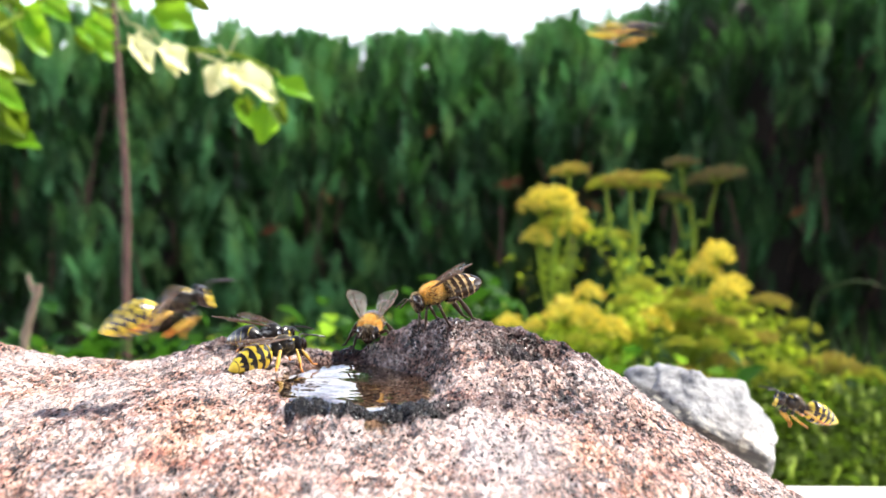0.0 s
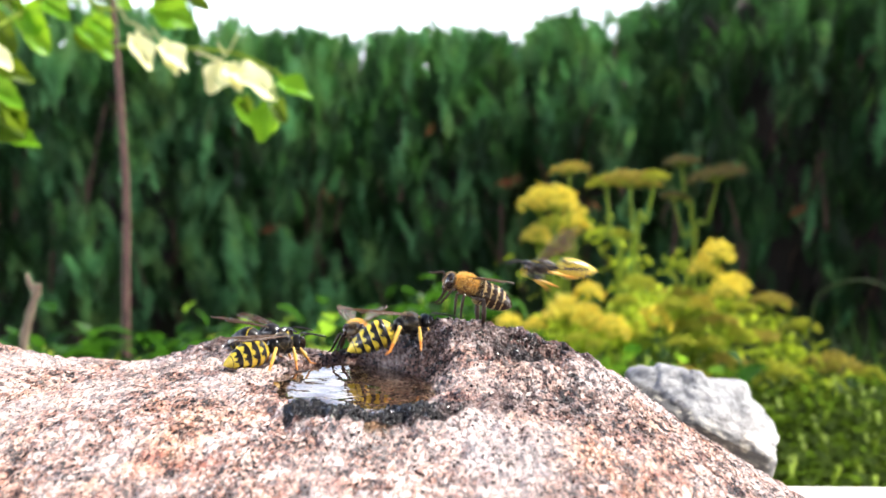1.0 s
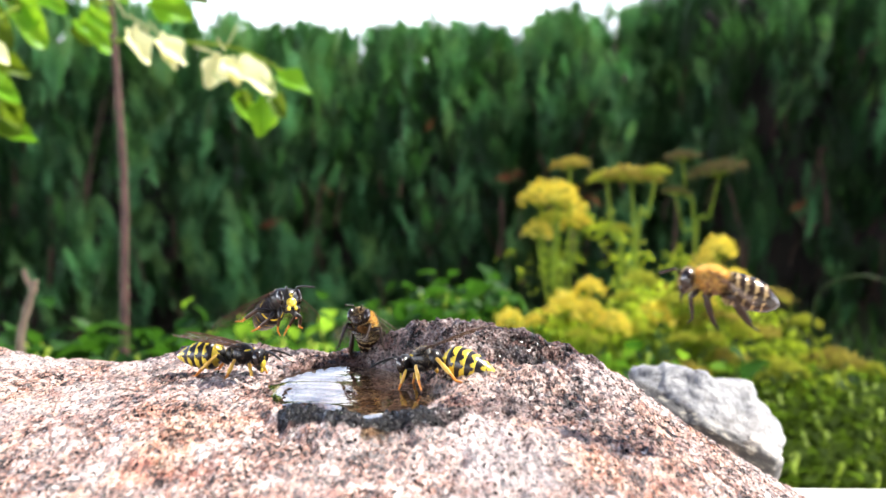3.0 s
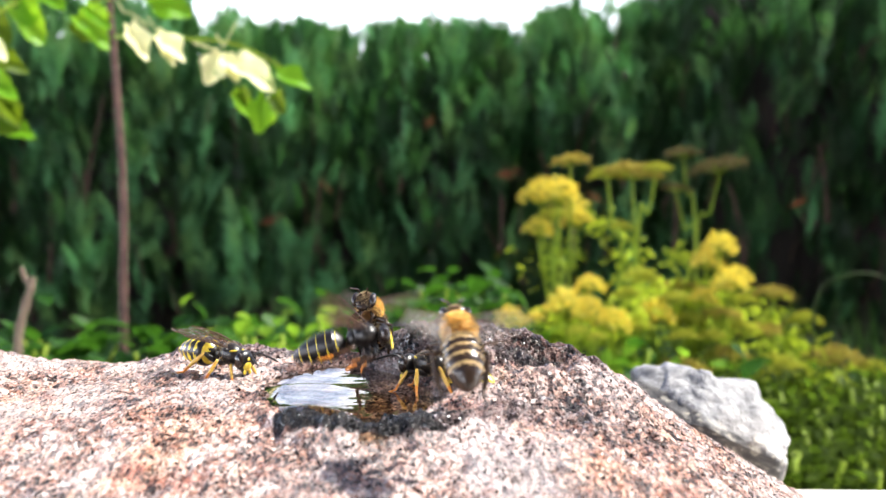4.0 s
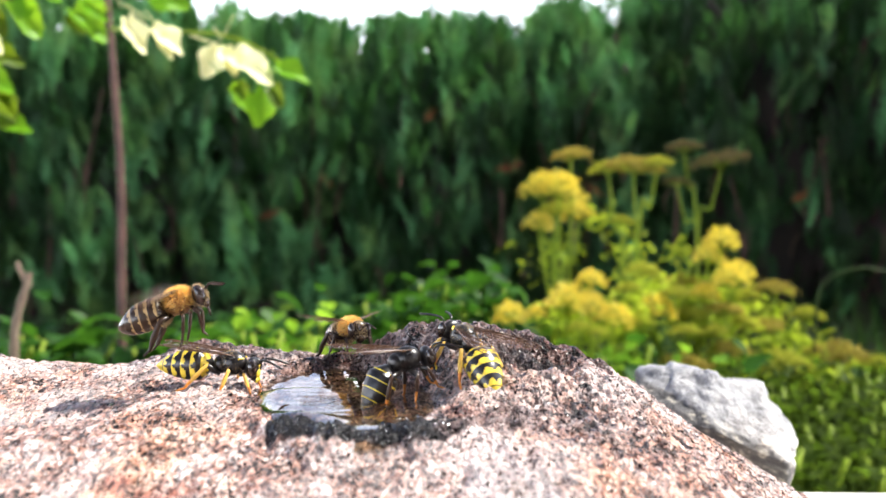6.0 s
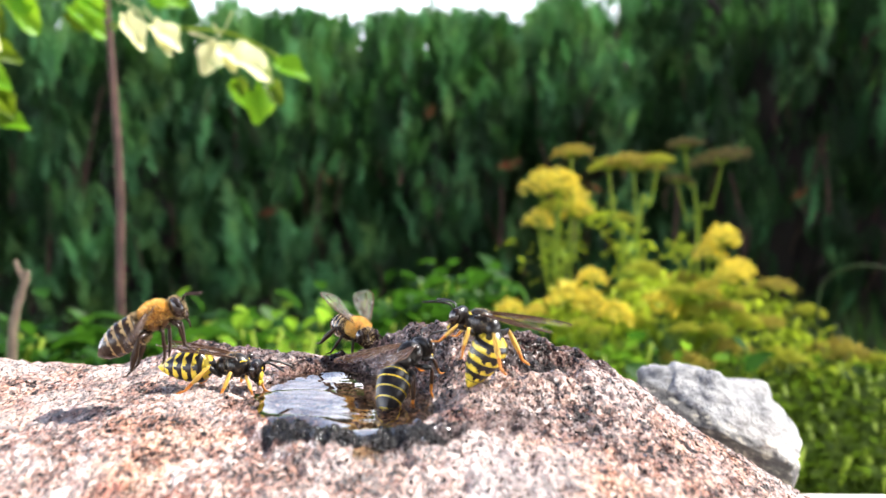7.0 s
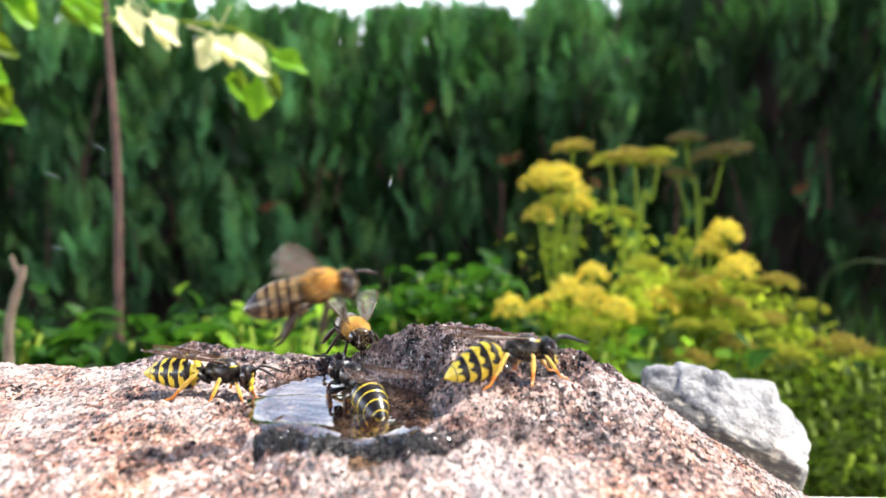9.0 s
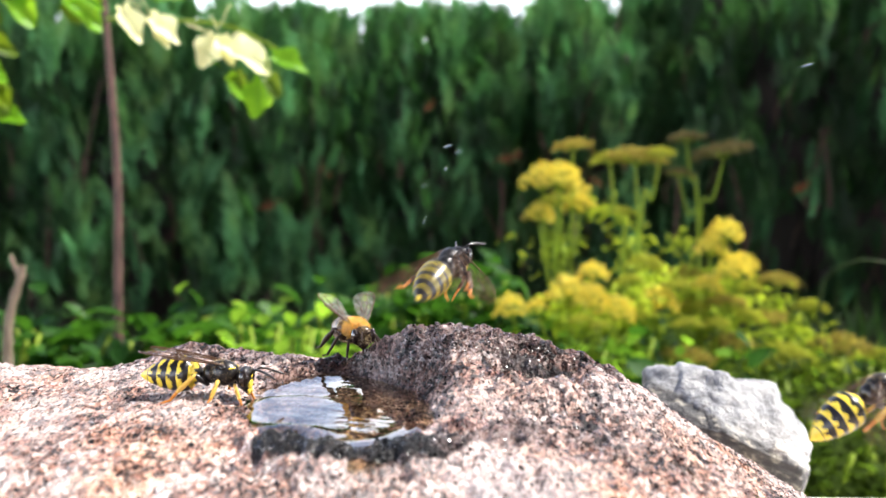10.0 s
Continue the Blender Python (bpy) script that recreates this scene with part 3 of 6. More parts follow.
def small_stone():
    """A broken angular stone: a block trimmed by tilted cuts, then worn."""
    bm = bmesh.new()
    bmesh.ops.create_cube(bm, size=2.0)
    bmesh.ops.scale(bm, vec=(25, 22, 20), verts=bm.verts)
    # top, its right shoulder, the big lit face, the undercut below it, the right flank, both ends and the back
    cuts = [((-8, 0, 16.2), (-0.06, -0.12, 1)), ((-14, 0, 14.5), (-0.36, -0.1, 1)), ((3, 0, 15.0), (0.10, 0.05, 1)), ((12, 0, 11.5), (0.75, -0.2, 0.65)), ((0, -5, 12.5), (0.15, -0.62, 0.75)), ((-10, -4, 12.5), (-0.30, -0.7, 0.9)),
            ((-7.5, -16.2, 5.4), (-0.315, -0.5, -0.8)), ((15.5, -14, 0), (1, -0.35, -0.12)), ((13, -16.5, 0), (0.6, -0.8, -0.1)), ((-21, 0, 10), (-1, -0.2, 0.5)), ((0, 13, 4), (0.1, 1, 0.4)), ((-22, 0, -4), (-1, 0.1, 0.1))]
    for at, nrm in cuts:
        geom = bm.verts[:] + bm.edges[:] + bm.faces[:]
        cut = bmesh.ops.bisect_plane(bm, geom=geom, plane_co=at, plane_no=nrm, clear_outer=True)
        edges = [e for e in cut["geom_cut"] if isinstance(e, bmesh.types.BMEdge)]
        if edges:
            bmesh.ops.contextual_create(bm, geom=edges)
    bmesh.ops.triangulate(bm, faces=bm.faces[:])
    bmesh.ops.subdivide_edges(bm, edges=bm.edges[:], cuts=12, use_grid_fill=True)
    bmesh.ops.triangulate(bm, faces=bm.faces[:])
    for _ in range(1):
        bmesh.ops.smooth_vert(bm, verts=bm.verts[:], factor=0.05, use_axis_x=True, use_axis_y=True, use_axis_z=True)
    for v in bm.verts:
        p = v.co
        d = noise.fractal(p * 0.12, 1.0, 2.0, 5) * 1.5 - 1.5 * max(0.0, 0.16 - abs(noise.noise(p * 0.07 + Vector((3, 1, 7))))) * 6 + noise.noise(p * 0.9) * 0.3
        v.co = p + p.normalized() * d
    bmesh.ops.scale(bm, vec=(MM,) * 3, verts=bm.verts)
    ob = part("small_stone", bm, STONE)
    ob.matrix_basis = pose(*STONE_AT, 0, 8, 0)
    tagged(ob, "pale grey angular broken stone on the slab", "stone")


STONE_AT = (0.0671, 0.244, 0.4955)


def slab_and_ground():
    bm = bmesh.new()
    bmesh.ops.create_cube(bm, size=1.0, matrix=Matrix.Translation((0, -0.12, 0.241)) @ Matrix.Diagonal((1.3, 0.745, 0.482, 1)))
    bmesh.ops.rotate(bm, verts=bm.verts[:], cent=(0, 0.25, 0.24), matrix=Matrix.Rotation(radians(-2.0), 3, "Z"))
    bmesh.ops.bevel(bm, geom=bm.edges[:], offset=0.006, segments=3, affect="EDGES")
    tagged(part("garden_wall", bm, SLAB), "low pale stone garden wall with a flat top", "wall", kind="structure")
    # an unseen wall, added to keep sky light off the hedge's right
    bm = bmesh.new()
    bmesh.ops.create_cube(bm, size=1.0, matrix=Matrix.Translation((6.0, -4.2, 2.0)) @ Matrix.Diagonal((14.0, 0.3, 4.0, 1)))
    bmesh.ops.bevel(bm, geom=bm.edges[:], offset=0.01, segments=2, affect="EDGES")
    tagged(part("unseen_wall", bm, PLASTER), "unseen grey brown plastered wall, added to dim the hedge", "wall", kind="structure")
    n = 60
    xs = np.concatenate([np.linspace(-400, -6, 10), np.linspace(-5, 5, n), np.linspace(6, 400, 10)])
    ys = np.concatenate([np.linspace(-400, -6, 10), np.linspace(-5, 6, n), np.linspace(7, 400, 10)])
    X, Y = np.meshgrid(xs, ys)
    Z = 0.015 * lattice(X * 2.3, Y * 2.3, 21) * (np.abs(X) < 6)
    idx = np.arange(X.size).reshape(X.shape)
    quads = np.stack([idx[:-1, :-1], idx[:-1, 1:], idx[1:, 1:], idx[1:, :-1]], -1).reshape(-1, 4)
    me = mesh_from("ground", np.stack([X, Y, Z], -1).reshape(-1, 3).tolist(), quads.tolist())
    tagged(as_part("ground", me, SOIL), "dark garden soil", "ground", kind="structure")


# ---- the hedge ----
def spray(rng, length):
    """One flat thuja spray in its own plane: a rib with side twigs that carry narrow blades. Returns points and faces."""
    vs, fs = [], []

    def blade(p, d, ln, w):
        s = Vector((-d.z, 0.0, d.x))
        lift = Vector((0, rng.uniform(-0.12, 0.12) * ln, 0))
        k = len(vs)
        vs.extend([p, p + d * ln * 0.45 + s * w + lift * 0.5, p + d * ln + lift, p + d * ln * 0.45 - s * w + lift * 0.5])
        fs.append((k, k + 1, k + 2, k + 3))
    blade(Vector((0, 0, 0)), Vector((0, 0, 1)), length, length * 0.034)
    for i in range(7):
        u = 0.12 + 0.80 * i / 7
        side = 1 if i % 2 else -1
        a = radians(rng.uniform(15, 26)) * side
        d = Vector((math.sin(a), 0, math.cos(a)))
        ln = length * (0.44 - 0.30 * u) * rng.uniform(0.8, 1.25)
        p = Vector((0, 0, u * length))
        blade(p, d, ln, length * 0.032)
        for q in (0.45, 0.75):
            a2 = a + radians(rng.uniform(22, 34)) * (1 if q < 0.6 else -1)
            blade(p + d * ln * q, Vector((math.sin(a2), 0, math.cos(a2))), ln * 0.5, length * 0.025)
    return vs, fs


def thuja(rng, x, y, height, width, sprays):
    """One hedge plant: stem, a near-black core that stands for the shade inside, and a crown of upright sprays."""
    ob = thing("thuja_tree", (x, y, 0), "dark green thuja grown into a dense hedge", "hedge tree", "trees of the hedge")
    bm = bmesh.new()
    tube(bm, [(0, 0, 0), (0.02, 0, height * 0.5), (0, 0.01, height * 0.92)], [0.035, 0.022, 0.006], 8)
    part("trunk", bm, THUJA_WOOD, ob)
    # near-black lump: the shade between the sprays, put into its colour
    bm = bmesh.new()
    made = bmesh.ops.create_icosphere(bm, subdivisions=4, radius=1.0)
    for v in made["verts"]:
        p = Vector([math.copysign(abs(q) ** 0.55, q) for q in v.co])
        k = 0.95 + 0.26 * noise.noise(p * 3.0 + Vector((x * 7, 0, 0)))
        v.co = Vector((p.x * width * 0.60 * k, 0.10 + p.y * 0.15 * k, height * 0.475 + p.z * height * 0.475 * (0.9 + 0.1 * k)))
    part("dark_shade_core", bm, THUJA_CORE, ob)
    vs, fs, tones = [], [], []
    kinds = [spray(rng, 1.0) for _ in range(7)]

    def put(kind, at, turn, ln, tone):
        k = len(vs)
        bv, bf = kinds[kind % 7]
        vs.extend([at + turn @ (p * ln) for p in bv])
        tones.extend([min(1.0, max(0.0, tone))] * len(bv))
        fs.extend([tuple(q + k for q in f) for f in bf])
    for c in range(sprays // 9):
        # one tuft: sprays that fan out of a twig
        # sprays thin out lower down, where the painted dark core shows through
        h = height * (0.05 + 0.95 * rng.random() ** 0.72)
        taper = 1.0 - 0.55 * max(0.0, (h / height - 0.80) / 0.20) ** 1.3
        side = rng.uniform(-1, 1)
        px = side * width * 0.60 * taper
        front = -0.30 * math.sqrt(max(0.0, 1 - (side * 0.75) ** 2)) * taper * (0.55 + 0.60 * rng.random() + 0.6 * noise.noise(Vector(((px + x) * 9.0, h * 3.0, 0))))
        if rng.random() < 0.18 or (h > 0.86 * height and rng.random() < 0.6):
            front = rng.uniform(-0.15, 0.30) * taper
        # sunlit top, brighter left and shaded right are painted into the sprays' tone
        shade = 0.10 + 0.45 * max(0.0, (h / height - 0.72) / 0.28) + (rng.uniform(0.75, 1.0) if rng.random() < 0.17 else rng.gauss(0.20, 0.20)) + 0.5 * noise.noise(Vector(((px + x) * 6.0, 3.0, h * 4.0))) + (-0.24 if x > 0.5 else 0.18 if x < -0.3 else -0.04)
        lean = rng.gauss(0, 9)
        for q in range(9):
            ln = rng.uniform(0.055, 0.135)
            at = Vector((px + rng.gauss(0, 0.015), front + rng.gauss(0, 0.022), min(h + rng.gauss(0, 0.05), height - ln * 0.6)))
            turn = Matrix.Rotation(rng.uniform(-1.2, 1.2), 3, "Z") @ Matrix.Rotation(radians(rng.uniform(-6, 34)), 3, "X") @ Matrix.Rotation(radians(lean + rng.gauss(0, 11)), 3, "Y")
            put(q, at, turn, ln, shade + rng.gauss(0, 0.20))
    for s in range(9):
        # leaders that stand over the clipped top
        at = Vector((rng.uniform(-0.5, 0.5) * width, rng.uniform(-0.12, 0.1), height * rng.uniform(0.82, 0.89)))
        top = rng.uniform(0.03, 0.11) * (1.5 if s == 0 else 1.0)
        # leaders painted pale as if sunlit, darker on the shaded right
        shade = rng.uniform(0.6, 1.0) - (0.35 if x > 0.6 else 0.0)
        for q in range(16):
            turn = Matrix.Rotation(rng.uniform(0, 6.28), 3, "Z") @ Matrix.Rotation(radians(rng.uniform(4, 24)), 3, "X")
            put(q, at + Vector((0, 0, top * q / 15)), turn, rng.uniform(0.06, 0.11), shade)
    for s in range(18 if sprays > 600 else 0):
        p0 = Vector((rng.uniform(-0.5, 0.5) * width, rng.uniform(-0.30, -0.12), rng.uniform(0.1, 0.82) * height))
        tip = p0 + Vector((rng.gauss(0, 0.03), rng.uniform(-0.08, 0.0), rng.uniform(0.06, 0.22)))
        bm = bmesh.new()
        tube(bm, bezier([p0, p0.lerp(tip, 0.5) + Vector((rng.gauss(0, 0.012), 0, 0)), tip], 6), [0.0038, 0.0036, 0.0033, 0.003, 0.0025, 0.002], 5)
        part("bare_twig", bm, TWIG_RED, ob)
    for s in range(5 if sprays > 600 else 0):
        # bare upright stems that show between the sprays
        p0 = Vector((rng.uniform(-0.5, 0.5) * width, rng.uniform(-0.33, -0.24), rng.uniform(0.30, 0.60) * height))
        tip = p0 + Vector((rng.gauss(0, 0.02), 0.02, rng.uniform(0.10, 0.30)))
        bm = bmesh.new()
        tube(bm, bezier([p0, p0.lerp(tip, 0.5) + Vector((rng.gauss(0, 0.008), 0, 0)), tip], 7), [0.0068 - 0.0006 * i for i in range(7)], 6)
        part("bare_stem", bm, TWIG_RED, ob)
    me = mesh_from("crown", vs, fs)
    # tone holds each spray's own colour plus the painted sun and shade
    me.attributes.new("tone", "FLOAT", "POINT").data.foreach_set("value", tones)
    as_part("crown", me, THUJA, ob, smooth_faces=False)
    return ob


def hedge():
    rng = random.Random(5)
    for i in range(11):
        x = -2.35 + 0.47 * i
        height = [1.24, 1.24, 1.22, 1.18, 1.13, 1.13, 1.17, 1.34, 1.44, 1.46, 1.46][i] + rng.uniform(-0.02, 0.02)
        # fewer sprays on the right leave more of the painted dark core bare
        tree = thuja(rng, x + rng.uniform(-0.04, 0.04), 3.08 + rng.uniform(-0.05, 0.05), height, 0.47, 1500 if x > 0.6 else 1900)
        for px, pz, tilt, ln in {3: [(-0.52, 0.535, 70, 0.08)], 4: [(-0.30, 0.62, -40, 0.06)], 5: [(0.135, 0.67, 75, 0.085), (-0.05, 0.80, 30, 0.05)], 6: [(0.45, 0.60, -60, 0.06)], 7: [(0.95, 0.58, 60, 0.07)]}.get(i, ()):
            bv, bf = spray(random.Random(i), ln)
            turn = Matrix.Rotation(radians(tilt), 3, "Y")
            dead = as_part("dead_spray", mesh_from("dead_spray", [turn @ q for q in bv], bf), DEAD, tree, "dry reddish-brown spray", False)
            dead.location = Vector((px, 2.74, pz)) - Vector(tree.location)
    # taller plants out of view, added to shade the hedge's right end
    for x, height in ((2.85, 3.3), (3.3, 3.6), (3.8, 3.7)):
        thuja(rng, x, 3.0, height, 0.6, 420)
    # a second row closes the hedge behind
    for i in range(10):
        x = -2.12 + 0.47 * i
        height = [1.30, 1.30, 1.27, 1.21, 1.18, 1.19, 1.25, 1.50, 1.52, 1.52][i]
        thuja(rng, x, 3.42, height, 0.58, 590)


# ---- young tree with yellow-green leaves ----
def lobed_leaf(rng, size, curl, lobes=5):
    """A lobed leaf with a raised midrib, folded and curled; stalk at the origin, tip towards +y."""
    bm = bmesh.new()
    n = 40
    ring = []
    for i in range(n):
        a = -math.pi * 0.93 + 2 * math.pi * 0.93 * i / (n - 1)
        r = 0.36 + 0.055 * math.cos(a * lobes) + 0.17 * math.cos(a) + 0.014 * math.cos(23 * a)
        ring.append((math.sin(a) * r, 0.45 + math.cos(a) * r))

    def lift(x, y):
        return curl * (0.5 * y * y) * -1 + 0.22 * abs(x) ** 1.3 - 0.05 * math.sin(9 * x + 3 * y) - 0.03 * math.cos(14 * y)
    rows = []
    for s in (0.33, 0.66, 1.0):
        rows.append([bm.verts.new((x * s * size, (0.4 + (y - 0.4) * s) * size, lift(x * s, 0.4 + (y - 0.4) * s) * size)) for x, y in ring])
    mid = bm.verts.new((0, 0.4 * size, lift(0, 0.4) * size))
    for i in range(n):
        j = (i + 1) % n
        bm.faces.new((mid, rows[0][i], rows[0][j]))
        for a, b in zip(rows, rows[1:]):
            bm.faces.new((a[i], b[i], b[j], a[j]))
    tube(bm, bezier([(0, -0.45 * size, -0.05 * size), (0, -0.2 * size, 0), (0, 0.05 * size, 0)], 5), 0.018 * size, 5)
    return bm


def young_tree():
    rng = random.Random(11)
    ob = thing("young_tree", (-0.300, 0.92, 0), "slim young tree with reddish bark and yellow-green leaves", "tree")
    base = Vector(ob.location)

    def loc(p):
        return Vector(p) - base
    bm = bmesh.new()
    tube(bm, bezier([(0, 0, 0), loc((-0.299, 0.920, 0.452)), loc((-0.298, 0.920, 0.573)), loc((-0.303, 0.920, 0.670)), loc((-0.309, 0.920, 0.749)), loc((-0.315, 0.920, 0.839))], 26), [0.0044 - 0.0018 * i / 25 for i in range(26)], 9)
    part("trunk", bm, RUST, ob)
    limbs = [[(-0.306, 0.920, 0.721), (-0.236, 0.840, 0.705), (-0.162, 0.760, 0.686), (-0.124, 0.760, 0.668)], [(-0.309, 0.920, 0.754), (-0.333, 0.850, 0.749), (-0.345, 0.750, 0.703), (-0.366, 0.700, 0.667)],
             [(-0.311, 0.920, 0.788), (-0.257, 0.860, 0.778), (-0.199, 0.800, 0.752)], [(-0.308, 0.920, 0.738), (-0.327, 0.800, 0.772), (-0.372, 0.750, 0.749)]]
    for pts in limbs:
        bm = bmesh.new()
        q = bezier([loc(p) for p in pts], 14)
        tube(bm, q, [0.0022 - 0.0013 * i / 13 for i in range(14)], 6)
        part("branch", bm, STALK, ob)
    # one kind of leaf: P has sunlight painted in, O has shade
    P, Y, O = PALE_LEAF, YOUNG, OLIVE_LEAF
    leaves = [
        # stalk end, tip, width over length, how far the blade is laid back, leaf colour
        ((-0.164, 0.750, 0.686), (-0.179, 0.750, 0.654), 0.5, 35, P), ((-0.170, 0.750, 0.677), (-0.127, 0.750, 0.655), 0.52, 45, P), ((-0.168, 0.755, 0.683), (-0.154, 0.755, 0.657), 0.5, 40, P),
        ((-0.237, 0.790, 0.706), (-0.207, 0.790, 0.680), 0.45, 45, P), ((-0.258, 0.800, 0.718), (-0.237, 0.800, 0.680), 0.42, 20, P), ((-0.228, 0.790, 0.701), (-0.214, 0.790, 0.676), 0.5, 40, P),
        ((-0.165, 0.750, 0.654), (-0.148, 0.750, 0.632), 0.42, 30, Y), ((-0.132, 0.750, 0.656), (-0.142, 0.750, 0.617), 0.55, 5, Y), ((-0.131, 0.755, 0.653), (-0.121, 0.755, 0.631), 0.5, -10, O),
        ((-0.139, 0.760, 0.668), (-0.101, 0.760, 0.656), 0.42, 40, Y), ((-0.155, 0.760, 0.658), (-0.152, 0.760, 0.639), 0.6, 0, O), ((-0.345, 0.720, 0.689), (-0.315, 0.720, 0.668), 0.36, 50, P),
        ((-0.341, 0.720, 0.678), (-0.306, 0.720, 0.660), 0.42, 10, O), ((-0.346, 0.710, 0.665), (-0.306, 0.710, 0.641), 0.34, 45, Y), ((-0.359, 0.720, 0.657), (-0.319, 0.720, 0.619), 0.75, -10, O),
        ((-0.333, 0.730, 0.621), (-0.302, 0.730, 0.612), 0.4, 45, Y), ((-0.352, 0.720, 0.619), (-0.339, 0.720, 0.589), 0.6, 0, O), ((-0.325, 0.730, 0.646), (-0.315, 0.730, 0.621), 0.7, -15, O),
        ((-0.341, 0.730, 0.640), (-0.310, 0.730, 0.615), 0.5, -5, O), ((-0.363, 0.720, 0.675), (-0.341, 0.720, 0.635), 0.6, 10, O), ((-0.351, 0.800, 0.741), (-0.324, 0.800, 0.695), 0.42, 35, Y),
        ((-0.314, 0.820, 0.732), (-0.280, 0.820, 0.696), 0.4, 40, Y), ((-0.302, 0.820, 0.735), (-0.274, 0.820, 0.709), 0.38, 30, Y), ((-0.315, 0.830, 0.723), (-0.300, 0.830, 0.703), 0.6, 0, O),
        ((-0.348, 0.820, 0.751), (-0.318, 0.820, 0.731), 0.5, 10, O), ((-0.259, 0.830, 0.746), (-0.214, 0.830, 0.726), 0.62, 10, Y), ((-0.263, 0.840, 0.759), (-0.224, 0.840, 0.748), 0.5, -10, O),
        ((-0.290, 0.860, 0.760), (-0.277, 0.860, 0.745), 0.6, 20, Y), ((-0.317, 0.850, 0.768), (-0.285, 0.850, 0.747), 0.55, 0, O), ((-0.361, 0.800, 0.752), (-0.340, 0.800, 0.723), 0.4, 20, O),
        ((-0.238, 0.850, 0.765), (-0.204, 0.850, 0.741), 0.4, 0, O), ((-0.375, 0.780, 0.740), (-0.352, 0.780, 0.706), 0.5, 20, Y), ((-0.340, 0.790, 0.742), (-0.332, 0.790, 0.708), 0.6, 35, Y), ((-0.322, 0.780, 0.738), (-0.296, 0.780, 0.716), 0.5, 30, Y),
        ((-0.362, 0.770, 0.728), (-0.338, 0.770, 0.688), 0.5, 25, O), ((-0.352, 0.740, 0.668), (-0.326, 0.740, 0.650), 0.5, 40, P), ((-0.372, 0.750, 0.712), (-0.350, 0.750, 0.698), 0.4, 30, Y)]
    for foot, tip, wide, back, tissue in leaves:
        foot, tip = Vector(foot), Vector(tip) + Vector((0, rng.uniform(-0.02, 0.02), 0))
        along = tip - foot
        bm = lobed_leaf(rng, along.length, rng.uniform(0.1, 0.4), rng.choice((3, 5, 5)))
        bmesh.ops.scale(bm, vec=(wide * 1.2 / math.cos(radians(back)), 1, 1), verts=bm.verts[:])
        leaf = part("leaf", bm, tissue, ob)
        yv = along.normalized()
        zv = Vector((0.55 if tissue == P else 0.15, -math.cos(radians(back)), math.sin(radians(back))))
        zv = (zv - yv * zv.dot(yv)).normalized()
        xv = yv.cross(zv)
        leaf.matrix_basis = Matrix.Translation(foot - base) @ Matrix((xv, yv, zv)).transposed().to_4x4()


# ---- yellow umbel flowers ----
def umbel_head(rng, r, dome, n=30):
    """A domed umbel: rays that end in small clusters of flowers. The stalk's end is at the origin."""
    bm = bmesh.new()
    tips = []
    for i in range(n):
        a = i * 2.39996
        q = math.sqrt((i + 0.5) / n)
        tip = Vector((math.cos(a) * q * r, math.sin(a) * q * r, r * (0.25 + dome * (1 - q * q)))) * rng.uniform(0.92, 1.08)
        tips.append(tip)
        tube(bm, [(0, 0, 0), tip * 0.55 + Vector((0, 0, r * 0.05)), tip], r * 0.014, 4, 1)
        for _ in range(16):
            o = Vector((rng.gauss(0, 1), rng.gauss(0, 1), rng.gauss(0, 0.8))) * r * 0.105
            s = r * rng.uniform(0.045, 0.085)
            m = Matrix.Translation(tip + o) @ Matrix.Rotation(rng.uniform(0, 3), 4, "Z") @ Matrix.Diagonal((s, s, s * 0.75, 1))
            vs = [bm.verts.new(m @ Vector(c)) for c in ((1, 0, 0), (0, 1, 0), (-1, 0, 0), (0, -1, 0), (0, 0, 1), (0, 0, -1))]
            for k in range(4):
                bm.faces.new((vs[k], vs[(k + 1) % 4], vs[4]))
                bm.faces.new((vs[(k + 1) % 4], vs[k], vs[5]))
    return bm


def umbel_plant(rng, root, heads, leafy_at):
    ob = thing("umbel_plant", root, "tall herb with domed yellow flower umbels on green stalks", "flower plant", "yellow flowers")
    base = Vector(root)
    for (p, r, kind) in heads:
        r = r * (0.92, 0.92, 0.85, 0.95)[kind]
        p = Vector(p) - base
        lean = Vector((rng.uniform(-0.2, 0.2), rng.uniform(-0.1, 0.1), 1)).normalized()
        end = p - lean * r * 0.6
        foot = Vector((rng.uniform(-0.012, 0.012), rng.uniform(-0.012, 0.012), 0))
        node = Vector((end.x * 0.25 + rng.uniform(-0.008, 0.008), end.y * 0.25, end.z - rng.uniform(0.075, 0.12)))
        bow = node.lerp(end, 0.45) + Vector((end.x * 0.12, 0, 0.004))
        bm = bmesh.new()
        tube(bm, bezier([foot, node, bow, end], 18), [0.0024 - 0.0012 * i / 17 for i in range(18)], 7)
        stalk = part("stalk", bm, STALK, ob)
        head = part("flower_head", umbel_head(rng, r, (0.95, 0.35, 0.5, 0.3)[kind]), [(FLOWER, FLOWER_BROWN, FLOWER_GREEN, FLOWER_DULL)[kind], STALK], ob)
        head.matrix_basis = Matrix.Translation(end) @ lean.to_track_quat("Z", "Y").to_matrix().to_4x4()
    vs, fs = [], []
    for p in leafy_at:
        for _ in range(130 if p[2] < 0.48 else 50):
            leaf_card(rng, vs, fs, Vector(p) - base + Vector((rng.gauss(0, 0.013), 0.035 + rng.gauss(0, 0.012), rng.gauss(0, 0.010))), rng.uniform(0.005, 0.013), 0.16)
    if fs:
        as_part("foliage", mesh_from("foliage", vs, fs), UMBEL_LEAF, ob)


